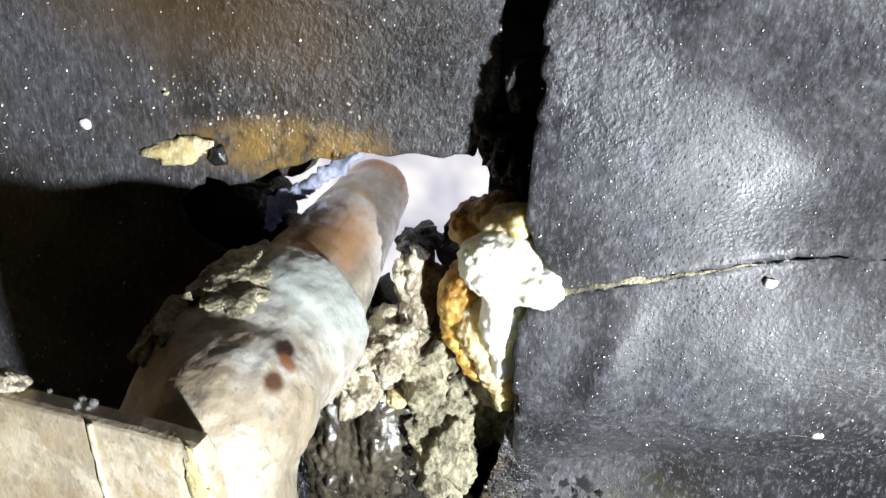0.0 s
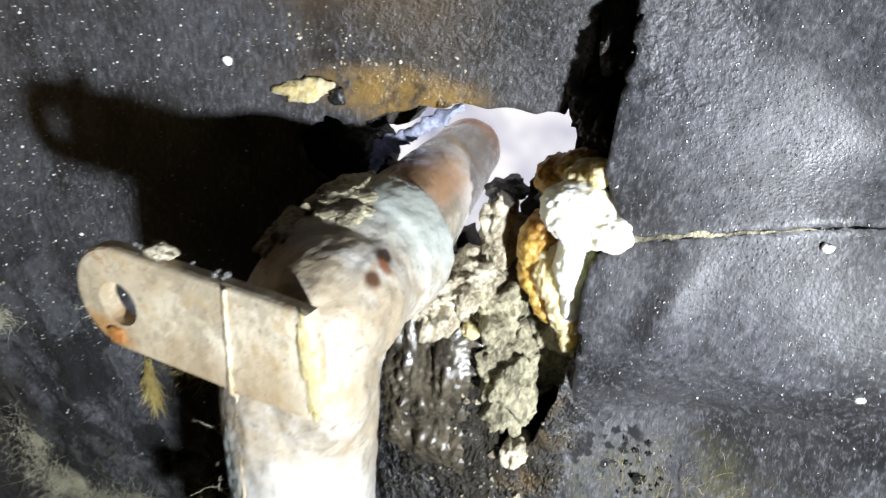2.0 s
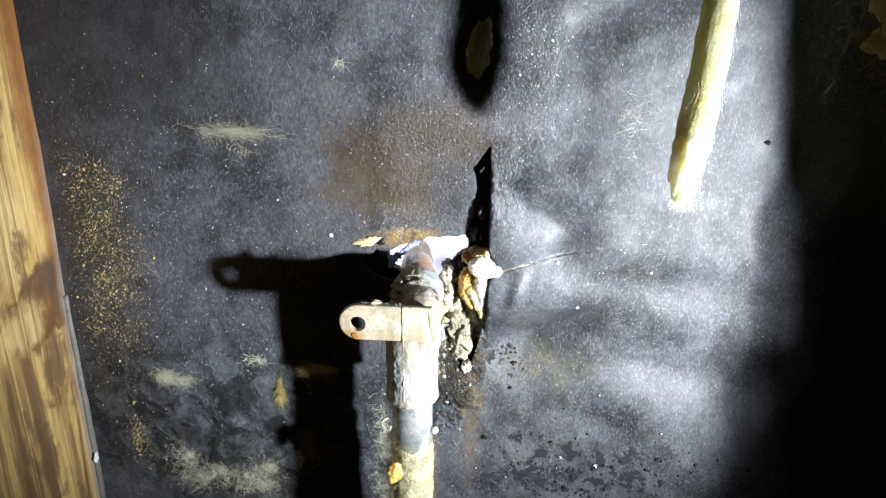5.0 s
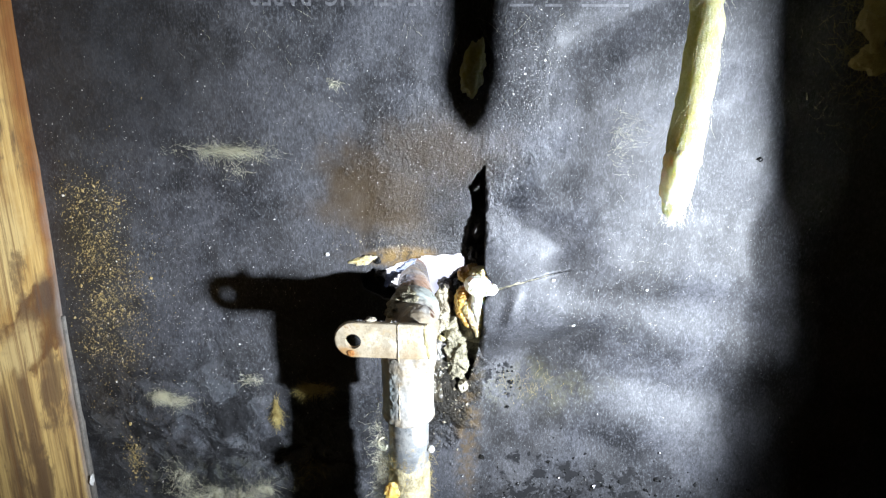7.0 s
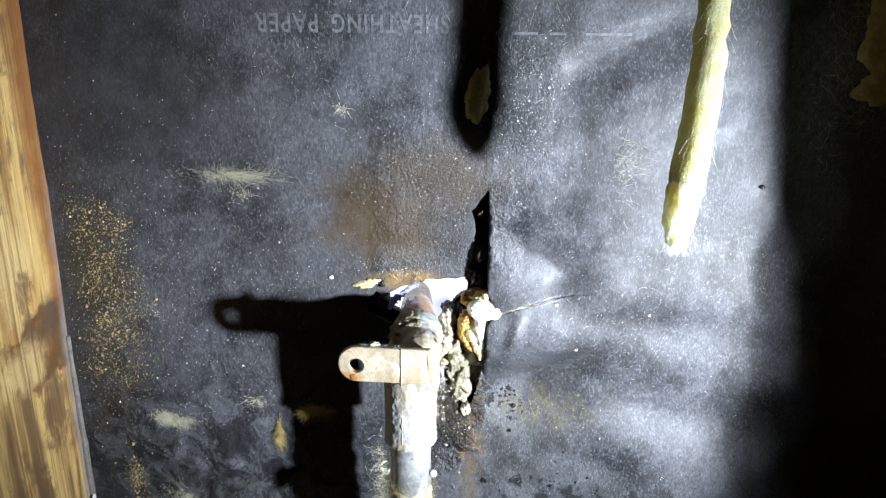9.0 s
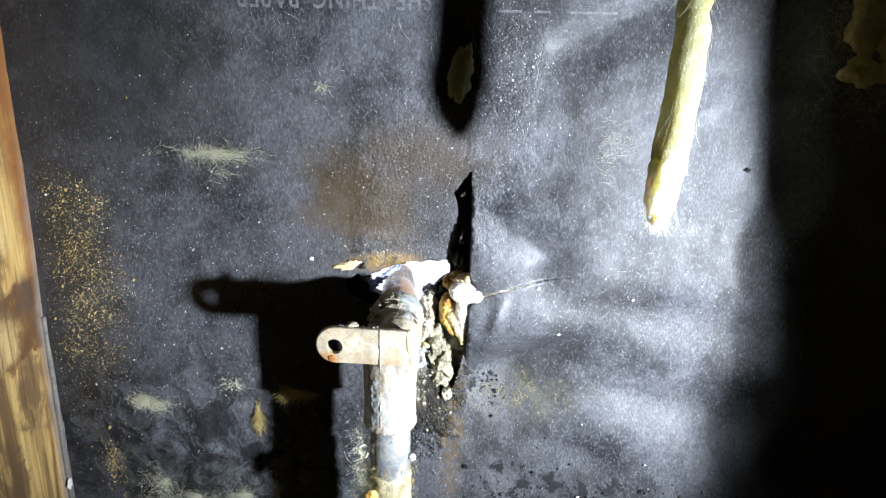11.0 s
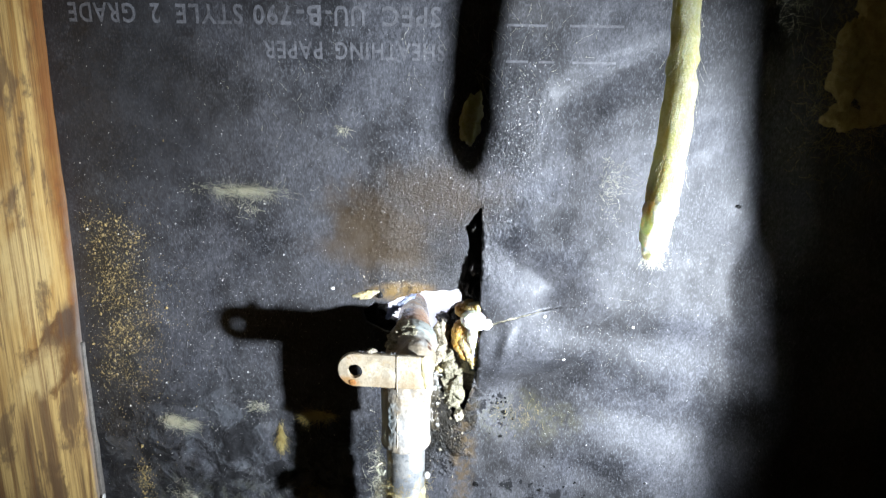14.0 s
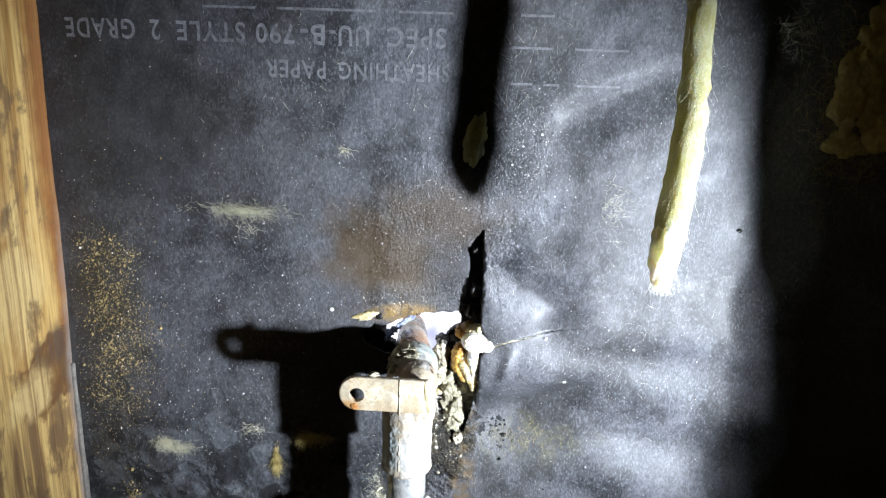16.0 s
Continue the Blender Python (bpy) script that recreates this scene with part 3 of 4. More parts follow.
tagged(part("wall_right", box(BAY_R + 0.038, 1.6, -0.012, 0.03, 0.04, 2.36), DRYWALL), "plain dusty board wall", "wall", kind="structure")
# glowing panel added behind the hole, not a lamp or window
tagged(part("backdrop", box(-0.5, 0.5, 0.30, 0.31, 0.7, 1.7), GLOW), "pale glowing panel added for the brightness seen through the hole", "backdrop", kind="structure")

# ---------------------------------------------------------------- print on the paper
def print_word(word, x_left, x_right, z0, z1, parent):
    """A word printed upside down on the paper, between two ends."""
    cu = bpy.data.curves.new("word", "FONT")
    cu.body = word
    cu.resolution_u = 3
    cu.offset = 0.018
    cu.space_character = 1.15
    tmp = new("word", cu)
    bpy.context.view_layer.update()
    me = bpy.data.meshes.new_from_object(tmp.evaluated_get(bpy.context.evaluated_depsgraph_get()))
    bpy.data.objects.remove(tmp)
    bm = bmesh.new()
    bm.from_mesh(me)
    bmesh.ops.triangulate(bm, faces=bm.faces[:])
    bmesh.ops.subdivide_edges(bm, edges=bm.edges[:], cuts=2)
    ax, bx = min(v.co.x for v in bm.verts), max(v.co.x for v in bm.verts)
    az, bz = min(v.co.y for v in bm.verts), max(v.co.y for v in bm.verts)
    for v in bm.verts:
        x = x_right - (v.co.x - ax) / (bx - ax) * (x_right - x_left)
        z = z1 - (v.co.y - az) / (bz - az) * (z1 - z0)
        v.co = Vector((x, paper_y(x, z) - 0.00022, z))
    part("printed_word", bm, INK, parent, "faint grey print, upside down", False)


def print_bar(x0, x1, z0, z1, parent):
    bm = bmesh.new()
    n = max(2, int((x1 - x0) / 0.003))
    rows = [[bm.verts.new((x0 + (x1 - x0) * i / n, paper_y(x0 + (x1 - x0) * i / n, z) - 0.00022, z)) for i in range(n + 1)] for z in (z0, z1)]
    for i in range(n):
        bm.faces.new((rows[0][i], rows[0][i + 1], rows[1][i + 1], rows[1][i]))
    part("printed_bar", bm, INK, parent, "faint unreadable print", False)


for word, a, b in (("PAPER", -0.101, -0.073), ("SHEATHING", -0.067, -0.016)):
    print_word(word, a, b, 1.2985, 1.3065, wall)
for word, a, b in (("GRADE", -0.195, -0.162), ("2", -0.155, -0.1505), ("STYLE", -0.143, -0.110), ("790", -0.105, -0.087), ("B-", -0.0845, -0.073), ("UU-", -0.071, -0.053), ("SPEC", -0.045, -0.018)):
    print_word(word, a, b, 1.3135, 1.3225, wall)
for a, b, z in ((0.012, 0.022, 1.2985), (0.027, 0.034, 1.2985), (0.042, 0.062, 1.2985), (0.012, 0.030, 1.3145), (0.040, 0.064, 1.3145)):
    print_bar(a, b, z, z + 0.0011, wall)
for a, b in ((-0.13, -0.105), (-0.095, -0.05), (-0.04, -0.015), (0.015, 0.03)):
    print_bar(a, b, 1.3285, 1.3296, wall)

# ---------------------------------------------------------------- the water pipe with its drop-ear elbow
AX, AY = -0.0285, -0.0382
pipe = empty("water_pipe", (AX, AY, 0.04), "corroded grey water pipe ending in a drop-ear elbow through the wall", "water pipe")
rising = tube([(AX, AY, 0.041 + (1.130 - 0.041) * i / 60) for i in range(61)], [0.0091] * 61, 40)
part("riser", rising, PIPE, pipe, "dull grey metal riser pipe")
path, rad = [], []
for z, r in ((1.1225, 0.0106), (1.1232, 0.0117), (1.1252, 0.0119), (1.1262, 0.0114), (1.134, 0.0114), (1.142, 0.0115), (1.150, 0.0117)):
    path.append((AX, AY, z))
    rad.append(r)
BEND, OZ = 0.0130, 1.1640
for k in range(1, 13):
    a = radians(90 * k / 12)
    path.append((AX, AY + BEND * (1 - math.cos(a)), OZ - BEND + BEND * math.sin(a)))
    rad.append(0.0117 - 0.0005 * math.sin(a))
for y, r in ((-0.0215, 0.0112), (-0.0205, 0.0119), (-0.0145, 0.0121), (-0.0120, 0.0119), (-0.0110, 0.0110)):
    path.append((AX, y, OZ))
    rad.append(r)
elbow = part("elbow", fused([tube(path, rad, 64), egg((-0.0248, -0.0345, 1.1645), (0.0098, 0.0138, 0.0102)), egg((-0.0232, -0.0405, 1.1560), (0.0078, 0.0088, 0.0130))],
                            0.00045, 11, 0.0003, 330, 2), SOCKET, pipe, "pale lime-scaled cast elbow with rust pits")
stub_path, stub_rad = [], []
for i in range(41):
    f = i / 40
    stub_path.append((AX - 0.0054 * f, -0.014 + 0.050 * f, OZ + 0.0032 * f))
    stub_rad.append(0.0103 - 0.0040 * f - (0.0016 * ((f - 0.9) / 0.1) ** 2 if f > 0.9 else 0))
part("stub_out", roughen(tube(stub_path, stub_rad, 64), 0.00025, 180, 3, 5), STUB, pipe, "tarnished tapering copper stub through the wall")

# ear: a rounded tab with a screw hole
EZ, ER, EX, E0, E1 = 1.1648, 0.0081, -0.0502, -0.0500, -0.0472


def ear_mesh():
    bm = bmesh.new()
    outer = []
    for k in range(25):
        a = radians(90 + 180 * k / 24)
        outer.append((EX + ER * math.cos(a), EZ + ER * math.sin(a)))
    outer += [(-0.036, EZ - ER * 1.0), (-0.026, EZ - ER * 1.02), (-0.0186, EZ - ER * 0.98), (-0.0177, EZ - ER * 0.6), (-0.0174, EZ), (-0.0178, EZ + ER * 0.7), (-0.0188, EZ + ER * 0.97), (-0.026, EZ + ER), (-0.036, EZ + ER * 0.99)]
    n = len(outer)
    mid = (EX, EZ)
    rings = []
    for y, grow in ((E1, 0.97), (E1 - 0.0004, 1.0), (E0 + 0.0010, 1.0), (E0 + 0.0004, 0.985), (E0 + 0.0001, 0.955), (E0, 0.91)):
        ring = []
        for i, (x, z) in enumerate(outer):
            gx, gz = -0.038, EZ
            ring.append(bm.verts.new((gx + (x - gx) * (1 - (1 - grow) * 0.5), y, gz + (z - gz) * grow)))
        rings.append(ring)
    for a, b in zip(rings, rings[1:]):
        for i in range(n):
            bm.faces.new((a[i], a[(i + 1) % n], b[(i + 1) % n], b[i]))
    for ring, y in ((rings[-1], E0), (rings[0], E1)):
        hole = []
        m = 28
        for k in range(m):
            a = math.tau * k / m
            hole.append(bm.verts.new((EX + 0.0034 * math.cos(a), y, EZ - 0.0005 + 0.0034 * math.sin(a))))
        edges = [bm.edges.get((ring[i], ring[(i + 1) % n])) for i in range(n)] + [bm.edges.new((hole[k], hole[(k + 1) % m])) for k in range(m)]
        bmesh.ops.triangle_fill(bm, use_beauty=True, edges=edges)
        if y == E0:
            front = hole
        else:
            for k in range(m):
                bm.faces.new((front[k], front[(k + 1) % m], hole[(k + 1) % m], hole[k]))
    bmesh.ops.recalc_face_normals(bm, faces=bm.faces[:])
    return bm


ear = part("ear", ear_mesh(), CAST, pipe, "tan cast ear with one screw hole", False)
part("rust_spot", lump((EX - 0.0012, E0 - 0.0001, EZ - 0.0058), (0.0019, 0.0004, 0.0013), 0.4, 600, 3, 3), RUST, ear, "orange rust below the screw hole")
seam = tube([(AX - 0.0025 + 0.0003 * fbm((1, 2, i * 0.4), 2), E0 - 0.0001 if z > EZ - ER else AY - 0.0110, z) for i, z in enumerate(np.linspace(1.125, EZ + ER * 0.98, 40))], [0.00032 + 0.00018 * fbm((3, 1, i * 0.5), 2) for i in range(40)], 8)
part("casting_seam", seam, CAST, pipe, "raised casting seam")
part("sealant_smear", lump((-0.0186, E0 + 0.0003, EZ - 0.0002), (0.0014, 0.0006, 0.0080), 0.35, 300, 6, 5, (0, -6, 0)), YELLOW_SCALE, pipe, "yellowed smear of sealant")

# ---------------------------------------------------------------- rubble, foam and crust round the hole
def chunk(name, at, size, rough, scale, seed, material, label, category, group="", turn=(0, 0, 0), sub=4):
    return tagged(part(name, lump(at, size, rough, scale, seed, sub, turn), material), label, category, group)


for i, (x, y, z, sx, sy, sz, mat, lab) in enumerate((
        (-0.0096, 0.003, 1.1320, 0.0056, 0.006, 0.0100, MORTAR, "grey-olive lump of crumbling mortar in the torn hole"),
        (-0.0045, 0.014, 1.1400, 0.0090, 0.006, 0.0150, MORTAR, "smooth olive mortar at the back of the cavity"),
        (-0.0140, 0.004, 1.1480, 0.0052, 0.008, 0.0065, MORTAR, "damp crumbling mortar lump beside the pipe"),
        (-0.0185, 0.002, 1.1530, 0.0052, 0.009, 0.0055, PALE_MORTAR, "pale dry mortar lump against the elbow"),
        (-0.0160, 0.008, 1.1610, 0.0036, 0.006, 0.0088, PALE_MORTAR, "pale mortar lump with a dark charred top"),
        (-0.0060, 0.002, 1.1170, 0.0026, 0.004, 0.0032, PALE_MORTAR, "small pale mortar crumb at the hole's foot"),
        (-0.0230, -0.003, 1.1480, 0.0050, 0.006, 0.0045, PALE_MORTAR, "pale dry mortar lump against the elbow"),
        (-0.0165, -0.001, 1.1445, 0.0020, 0.003, 0.0014, YELLOW_SCALE, "small ochre crumb among the mortar"),
        (-0.0315, -0.020, 1.1748, 0.0045, 0.008, 0.0016, MORTAR, "crust of mortar on the top of the elbow"),
        (-0.0290, -0.026, 1.1748, 0.0040, 0.005, 0.0012, MORTAR, "crust of mortar on the top of the elbow"),
        (-0.0350, -0.029, 1.1705, 0.0040, 0.007, 0.0030, MORTAR, "crust of mortar on the shoulder of the elbow"))):
    chunk("mortar_lump", (x, y, z), (sx, sy, sz), 0.42 if i < 8 else 0.38, 260, i + 2, mat, lab, "mortar lump", "mortar round the hole", sub=5)
chunk("soot_crust", (-0.0160, 0.008, 1.1695), (0.0034, 0.0055, 0.0020), 0.4, 300, 31, DARK_CRUST, "charred dark cap on the pale mortar", "charred crust")
def foam(shapes, amount, seed, material, label):
    tagged(part("foam_blob", fused([egg(*e) for e in shapes], 0.00035, 4, amount, 850, seed), material), label, "foam", "foam in the hole")


foam((((0.0014, -0.0042, 1.1735), (0.0072, 0.0048, 0.0054), (0, 8, 0)), ((0.0068, -0.0068, 1.1728), (0.0036, 0.0030, 0.0030)), ((0.0010, -0.0026, 1.1645), (0.0034, 0.0038, 0.0075)), ((0.0014, -0.0012, 1.1570), (0.0019, 0.0030, 0.0050))),
     0.0004, 12, FOAM, "bright cream foam squeezed out through the torn paper")
foam((((-0.0030, 0.0015, 1.1600), (0.0042, 0.0050, 0.0070), (0, -14, 0)), ((-0.0008, 0.0020, 1.1535), (0.0030, 0.0045, 0.0065), (0, -18, 0)), ((0.0008, 0.0020, 1.1475), (0.0014, 0.0030, 0.0035), (0, -10, 0))),
     0.0006, 14, IVORY, "yellowed ivory foam hanging inside the torn hole")
foam((((-0.0064, 0.0030, 1.1640), (0.0042, 0.0056, 0.0062), (0, 10, 0)), ((-0.0072, 0.0040, 1.1580), (0.0032, 0.0050, 0.0055), (0, -10, 0)), ((-0.0050, 0.0035, 1.1525), (0.0020, 0.0040, 0.0045), (0, -24, 0))),
     0.0006, 16, AMBER, "glossy amber aged foam inside the torn hole")
foam((((-0.0060, 0.0050, 1.1755), (0.0034, 0.0060, 0.0036), (0, -30, 0)), ((-0.0030, 0.0040, 1.1785), (0.0040, 0.0050, 0.0022), (0, -24, 0))), 0.0005, 18, AMBER, "amber foam flap at the top of the tear")
foam((((0.0004, -0.0002, 1.1790), (0.0046, 0.0038, 0.0022), (0, -20, 0)), ((0.0028, -0.0030, 1.1800), (0.0016, 0.0030, 0.0022))), 0.0005, 20, IVORY, "pale yellow foam flap at the top of the tear")

for i, (x, y, z, sx, sy, sz) in enumerate(((-0.0035, 0.012, 1.188, 0.0032, 0.006, 0.0030), (-0.0005, 0.009, 1.186, 0.0030, 0.006, 0.0045), (-0.0085, 0.014, 1.168, 0.0024, 0.006, 0.0030), (0.0000, 0.008, 1.197, 0.0022, 0.005, 0.0030), (-0.0005, 0.009, 1.218, 0.0020, 0.004, 0.0030), (-0.0520, 0.012, 1.172, 0.0050, 0.006, 0.0050))):
    chunk("black_crust", (x, y, z), (sx, sy, sz), 0.6, 420, i + 40, DARK_CRUST, "crumbly black crust at the hole's broken edge", "crust", "crust round the hole")

chip = lump((-0.0545, paper_y(-0.0545, 1.1830) - 0.0004, 1.1828), (0.0058, 0.0008, 0.0022), 0.4, 500, 61, 4, (0, -14, 0))
tagged(part("torn_chip", chip, IVORY), "white torn chip of paper at the hole's edge", "paper chip")
chunk("black_crust", (-0.0474, paper_y(-0.0474, 1.1830) - 0.0006, 1.1830), (0.0017, 0.0008, 0.0019), 0.6, 500, 48, BLACK_GRIT, "small black pit beside the white chip", "crust", "crust round the hole", sub=3)

def shred(name, points, widths, material, label, category, group="", seed=1, thick=0.00018, parent=None):
    """A flat torn strip along points, with ragged edges and a curl across."""
    bm = bmesh.new()
    n, across = 26, 5
    front, back = [], []
    for i in range(n + 1):
        f = i / n * (len(points) - 1)
        k = min(int(f), len(points) - 2)
        g = f - k
        p = Vector(points[k]).lerp(Vector(points[k + 1]), g)
        d = Vector(points[k + 1]) - Vector(points[k])
        side = Vector((-d.z, 0, d.x)).normalized()
        w = (widths[k] + (widths[k + 1] - widths[k]) * g) * (1 + 0.6 * fbm((i * 0.3, seed, 2), 3))
        a, b = [], []
        for j in range(across + 1):
            u = j / across * 2 - 1
            q = p + side * w * u * (1 + 0.5 * fbm((i * 0.4, seed + 4 * (u > 0), 5), 3)) + Vector((0, 0.0006 * u * u - 0.0014 * abs(fbm((i * 0.3, u, seed), 3)), 0))
            a.append(bm.verts.new(q))
            b.append(bm.verts.new(q + Vector((0, thick, 0))))
        front.append(a)
        back.append(b)
    for i in range(n):
        for j in range(across):
            bm.faces.new((front[i][j], front[i + 1][j], front[i + 1][j + 1], front[i][j + 1]))
            bm.faces.new((back[i][j + 1], back[i + 1][j + 1], back[i + 1][j], back[i][j]))
        bm.faces.new((back[i][0], back[i + 1][0], front[i + 1][0], front[i][0]))
        bm.faces.new((front[i][across], front[i + 1][across], back[i + 1][across], back[i][across]))
    ob = part(name, bm, material, parent)
    return ob if parent else tagged(ob, label, category, group)


shred("plastic_shred", ((-0.0455, 0.010, 1.1660), (-0.0425, 0.009, 1.1715), (-0.0380, 0.010, 1.1745)), (0.0010, 0.0022, 0.0012), PLASTIC, "crumpled milky plastic shred beside the copper stub", "plastic shred", "plastic shreds", 3)
shred("plastic_shred", ((-0.0410, 0.012, 1.1720), (-0.0350, 0.012, 1.1768), (-0.0280, 0.014, 1.1815)), (0.0007, 0.0016, 0.0006), PLASTIC, "thin bluish plastic shred along the top of the stub", "plastic shred", "plastic shreds", 8)


def tar_film():
    """A blistered, wet film of tar between the pipe and the mortar."""
    bm = bmesh.new()
    nx, nz = 52, 120
    rows = []
    for j in range(nz + 1):
        row = []
        for i in range(nx + 1):
            u, v = i / nx, j / nz
            x = -0.0365 + 0.0225 * u + 0.0015 * fbm((v * 9, 3, 1), 3)
            z = 1.106 + 0.043 * v
            edge = min(u, 1 - u, v, 1 - v) * 5
            k = min(1.0, edge)
            relief = abs(fbm((x * 420, 5.0, z * 230), 5)) * 0.0014 + 0.0016 * fbm((x * 150, 8.0, z * 70), 4) + 0.0007
            row.append(bm.verts.new((x, paper_y(x, z) + 0.0008 - k * (0.0008 + max(0.0, relief)), z)))
        rows.append(row)
    for a, b in zip(rows, rows[1:]):
        for i in range(nx):
            bm.faces.new((a[i], a[i + 1], b[i + 1], b[i]))
    return bm


tagged(part("tar_film", tar_film(), WET_TAR), "blistered wet brown-black tar film beside the pipe", "tar")

# the crease that runs out from the tear: a dark crack with a pale ragged lip at its root
def crease(f):
    x = 0.0080 + 0.045 * f
    return x, crease_z(x) + 0.0006 * fbm((x * 250, 1, 4), 3)


def ribbon(n, f1, low, high, lift):
    bm = bmesh.new()
    rows = []
    for i in range(n + 1):
        x, z = crease(f1 * i / n)
        rows.append([bm.verts.new((x, paper_y(x, zz) - lift * k, zz)) for k, zz in ((0.2, z + low(i / n)), (1.0, z + (low(i / n) + high(i / n)) / 2), (0.2, z + high(i / n)))])
    for a, b in zip(rows, rows[1:]):
        for k in range(2):
            bm.faces.new((a[k], b[k], b[k + 1], a[k + 1]))
    return bm


part("torn_lip", ribbon(70, 0.62, lambda f: 0.0001 + 0.0003 * fbm((f * 30, 1, 1), 3), lambda f: (0.0011 * (1 - f) ** 0.8 + 0.0001) * (1 + 0.5 * fbm((f * 11, 2, 5), 2)), 0.0003), MORTAR, wall, "yellowed ragged lip of the torn crease")
part("crack", ribbon(70, 1.0, lambda f: -0.0004 * (1 - 0.6 * f) * (1 + 0.7 * fbm((f * 40, 7, 5), 3)), lambda f: 0.0001, 0.0003), BLACK_GRIT, wall, "thin dark crack in the paper")


# ---------------------------------------------------------------- fibres
def fibre_mesh(n, seed, start, way, length, curl, thin=0.00011, steps=7):
    """Many thin curled fibres in one mesh: start(r) and way(r) give each one's root and direction."""
    r = rng(seed)
    verts, faces = [], []
    for f in range(n):
        p, d = Vector(start(r)), Vector(way(r)).normalized()
        step = length * r.uniform(0.4, 1.2) / steps
        t = thin * r.uniform(0.6, 1.4)
        base = len(verts)
        turn = Vector((r.gauss(0, 1), r.gauss(0, 1), r.gauss(0, 1))) * curl
        for s in range(steps + 1):
            u = d.orthogonal().normalized()
            w = d.cross(u)
            k = t * (1 - 0.5 * s / steps)
            for a in (0, 2.094, 4.189):
                verts.append(p + (u * math.cos(a) + w * math.sin(a)) * k)
            p = p + d * step
            d = (d + turn * 0.3 + Vector((r.gauss(0, 1), r.gauss(0, 1), r.gauss(0, 1))) * curl * 0.5).normalized()
        for s in range(steps):
            for a in range(3):
                i, j = base + s * 3 + a, base + s * 3 + (a + 1) % 3
                faces.append((i, j, j + 3, i + 3))
    me = bpy.data.meshes.new("fibres")
    me.from_pydata([tuple(v) for v in verts], [], faces)
    return me


def tuft(name, x, z, sx, sz, n, length, material, label, seed, way=(0, -0.3, -0.2), curl=0.14, lift=0.0012, thin=0.000055):
    def start(r):
        a, b = r.gauss(0, 0.5) * sx, r.gauss(0, 0.5) * sz
        return (x + a, paper_y(x + a, z + b) - r.uniform(0.0, lift), z + b)

    def go(r):
        return (way[0] + r.gauss(0, 0.55), way[1] * 0.5 + r.gauss(0, 0.15), way[2] + r.gauss(0, 0.3))
    return tagged(part_mesh(name, fibre_mesh(n, seed, start, go, length, curl, thin), material), label, "fibre tuft", "fibre tufts on the paper", "stuff")


tuft("fibre_tuft", -0.118, 1.2345, 0.020, 0.0030, 700, 0.008, LINT, "wispy pale yellow fibre tuft clinging to the paper", 1, (0.9, -0.2, -0.15), curl=0.45, thin=0.000027)
tuft("fibre_tuft", -0.112, 1.2350, 0.010, 0.0016, 140, 0.006, LINT, "dense pale middle of a wispy fibre tuft", 17, (0.9, -0.3, -0.1), curl=0.3, thin=0.00003)
tuft("fibre_tuft", -0.112, 1.226, 0.006, 0.004, 35, 0.006, LINT, "thin pale wisp of fibre on the paper", 2)
tuft("fibre_tuft", -0.064, 1.266, 0.0025, 0.0012, 40, 0.004, LINT, "tiny white fibre tuft on the paper", 3)
tuft("fibre_tuft", -0.153, 1.108, 0.009, 0.0028, 260, 0.007, LINT, "yellow fibre tuft on the stained paper", 4, (0.9, -0.2, -0.35), 0.35, lift=0.003, thin=0.00004)
tuft("fibre_tuft", -0.160, 1.1098, 0.005, 0.0024, 420, 0.005, LINT, "dense yellow fibre tuft on the stained paper", 40, (0.7, -0.2, -0.35), 0.3, lift=0.003, thin=0.00005)
tuft("fibre_tuft", -0.113, 1.119, 0.005, 0.0025, 90, 0.006, LINT, "small pale fibre tuft on the stained paper", 5, curl=0.6, thin=0.00004)
tuft("fibre_tuft", -0.1012, 1.1010, 0.0011, 0.006, 500, 0.007, OLD_LINT, "ochre sliver of fibre hanging on the paper", 6, (-0.05, -0.1, -1.4), 0.12)
tuft("fibre_tuft", -0.081, 1.1150, 0.006, 0.0014, 600, 0.007, OLD_LINT, "ochre fibre flake beside the pipe", 41, (-0.9, -0.3, -0.25), 0.25, lift=0.006)
tuft("fibre_tuft", -0.076, 1.1145, 0.005, 0.0012, 120, 0.006, OLD_LINT, "ochre fibres beside the pipe", 7, (0.9, -0.2, -0.2), 0.3, lift=0.004, thin=0.00004)
WEB = ((-0.157, 1.056, 0.006, 0.009), (-0.150, 1.044, 0.008, 0.006), (-0.139, 1.049, 0.007, 0.004), (-0.124, 1.047, 0.009, 0.007), (-0.112, 1.052, 0.006, 0.006), (-0.117, 1.041, 0.010, 0.004))
for k, (x, z, a, b) in enumerate(WEB):
    tuft("fibre_tuft", x, z, a * 1.2, b * 1.2, 150, 0.013, LINT, "matted grey-white fibre web on the mouldy paper", 80 + k, curl=1.1, lift=0.004, thin=0.000036)
    tuft("fibre_tuft", x + 0.002, z, a * 0.6, b * 0.6, 170, 0.005, LINT, "matted grey-white fibre web on the mouldy paper", 90 + k, curl=1.6, lift=0.002, thin=0.000034)
tuft("fibre_tuft", -0.085, 1.066, 0.008, 0.012, 80, 0.012, OLD_LINT, "thin ochre fibres in the pipe's shade", 10, curl=0.6, thin=0.00004)
tuft("fibre_tuft", -0.182, 1.066, 0.005, 0.009, 60, 0.005, OLD_LINT, "ochre fibres on the stained paper", 11, curl=0.8, thin=0.00004)
tuft("fibre_tuft", 0.064, 1.245, 0.007, 0.013, 110, 0.009, LINT, "loose pale fibres beside the hanging strip", 12, curl=0.6, thin=0.000028)
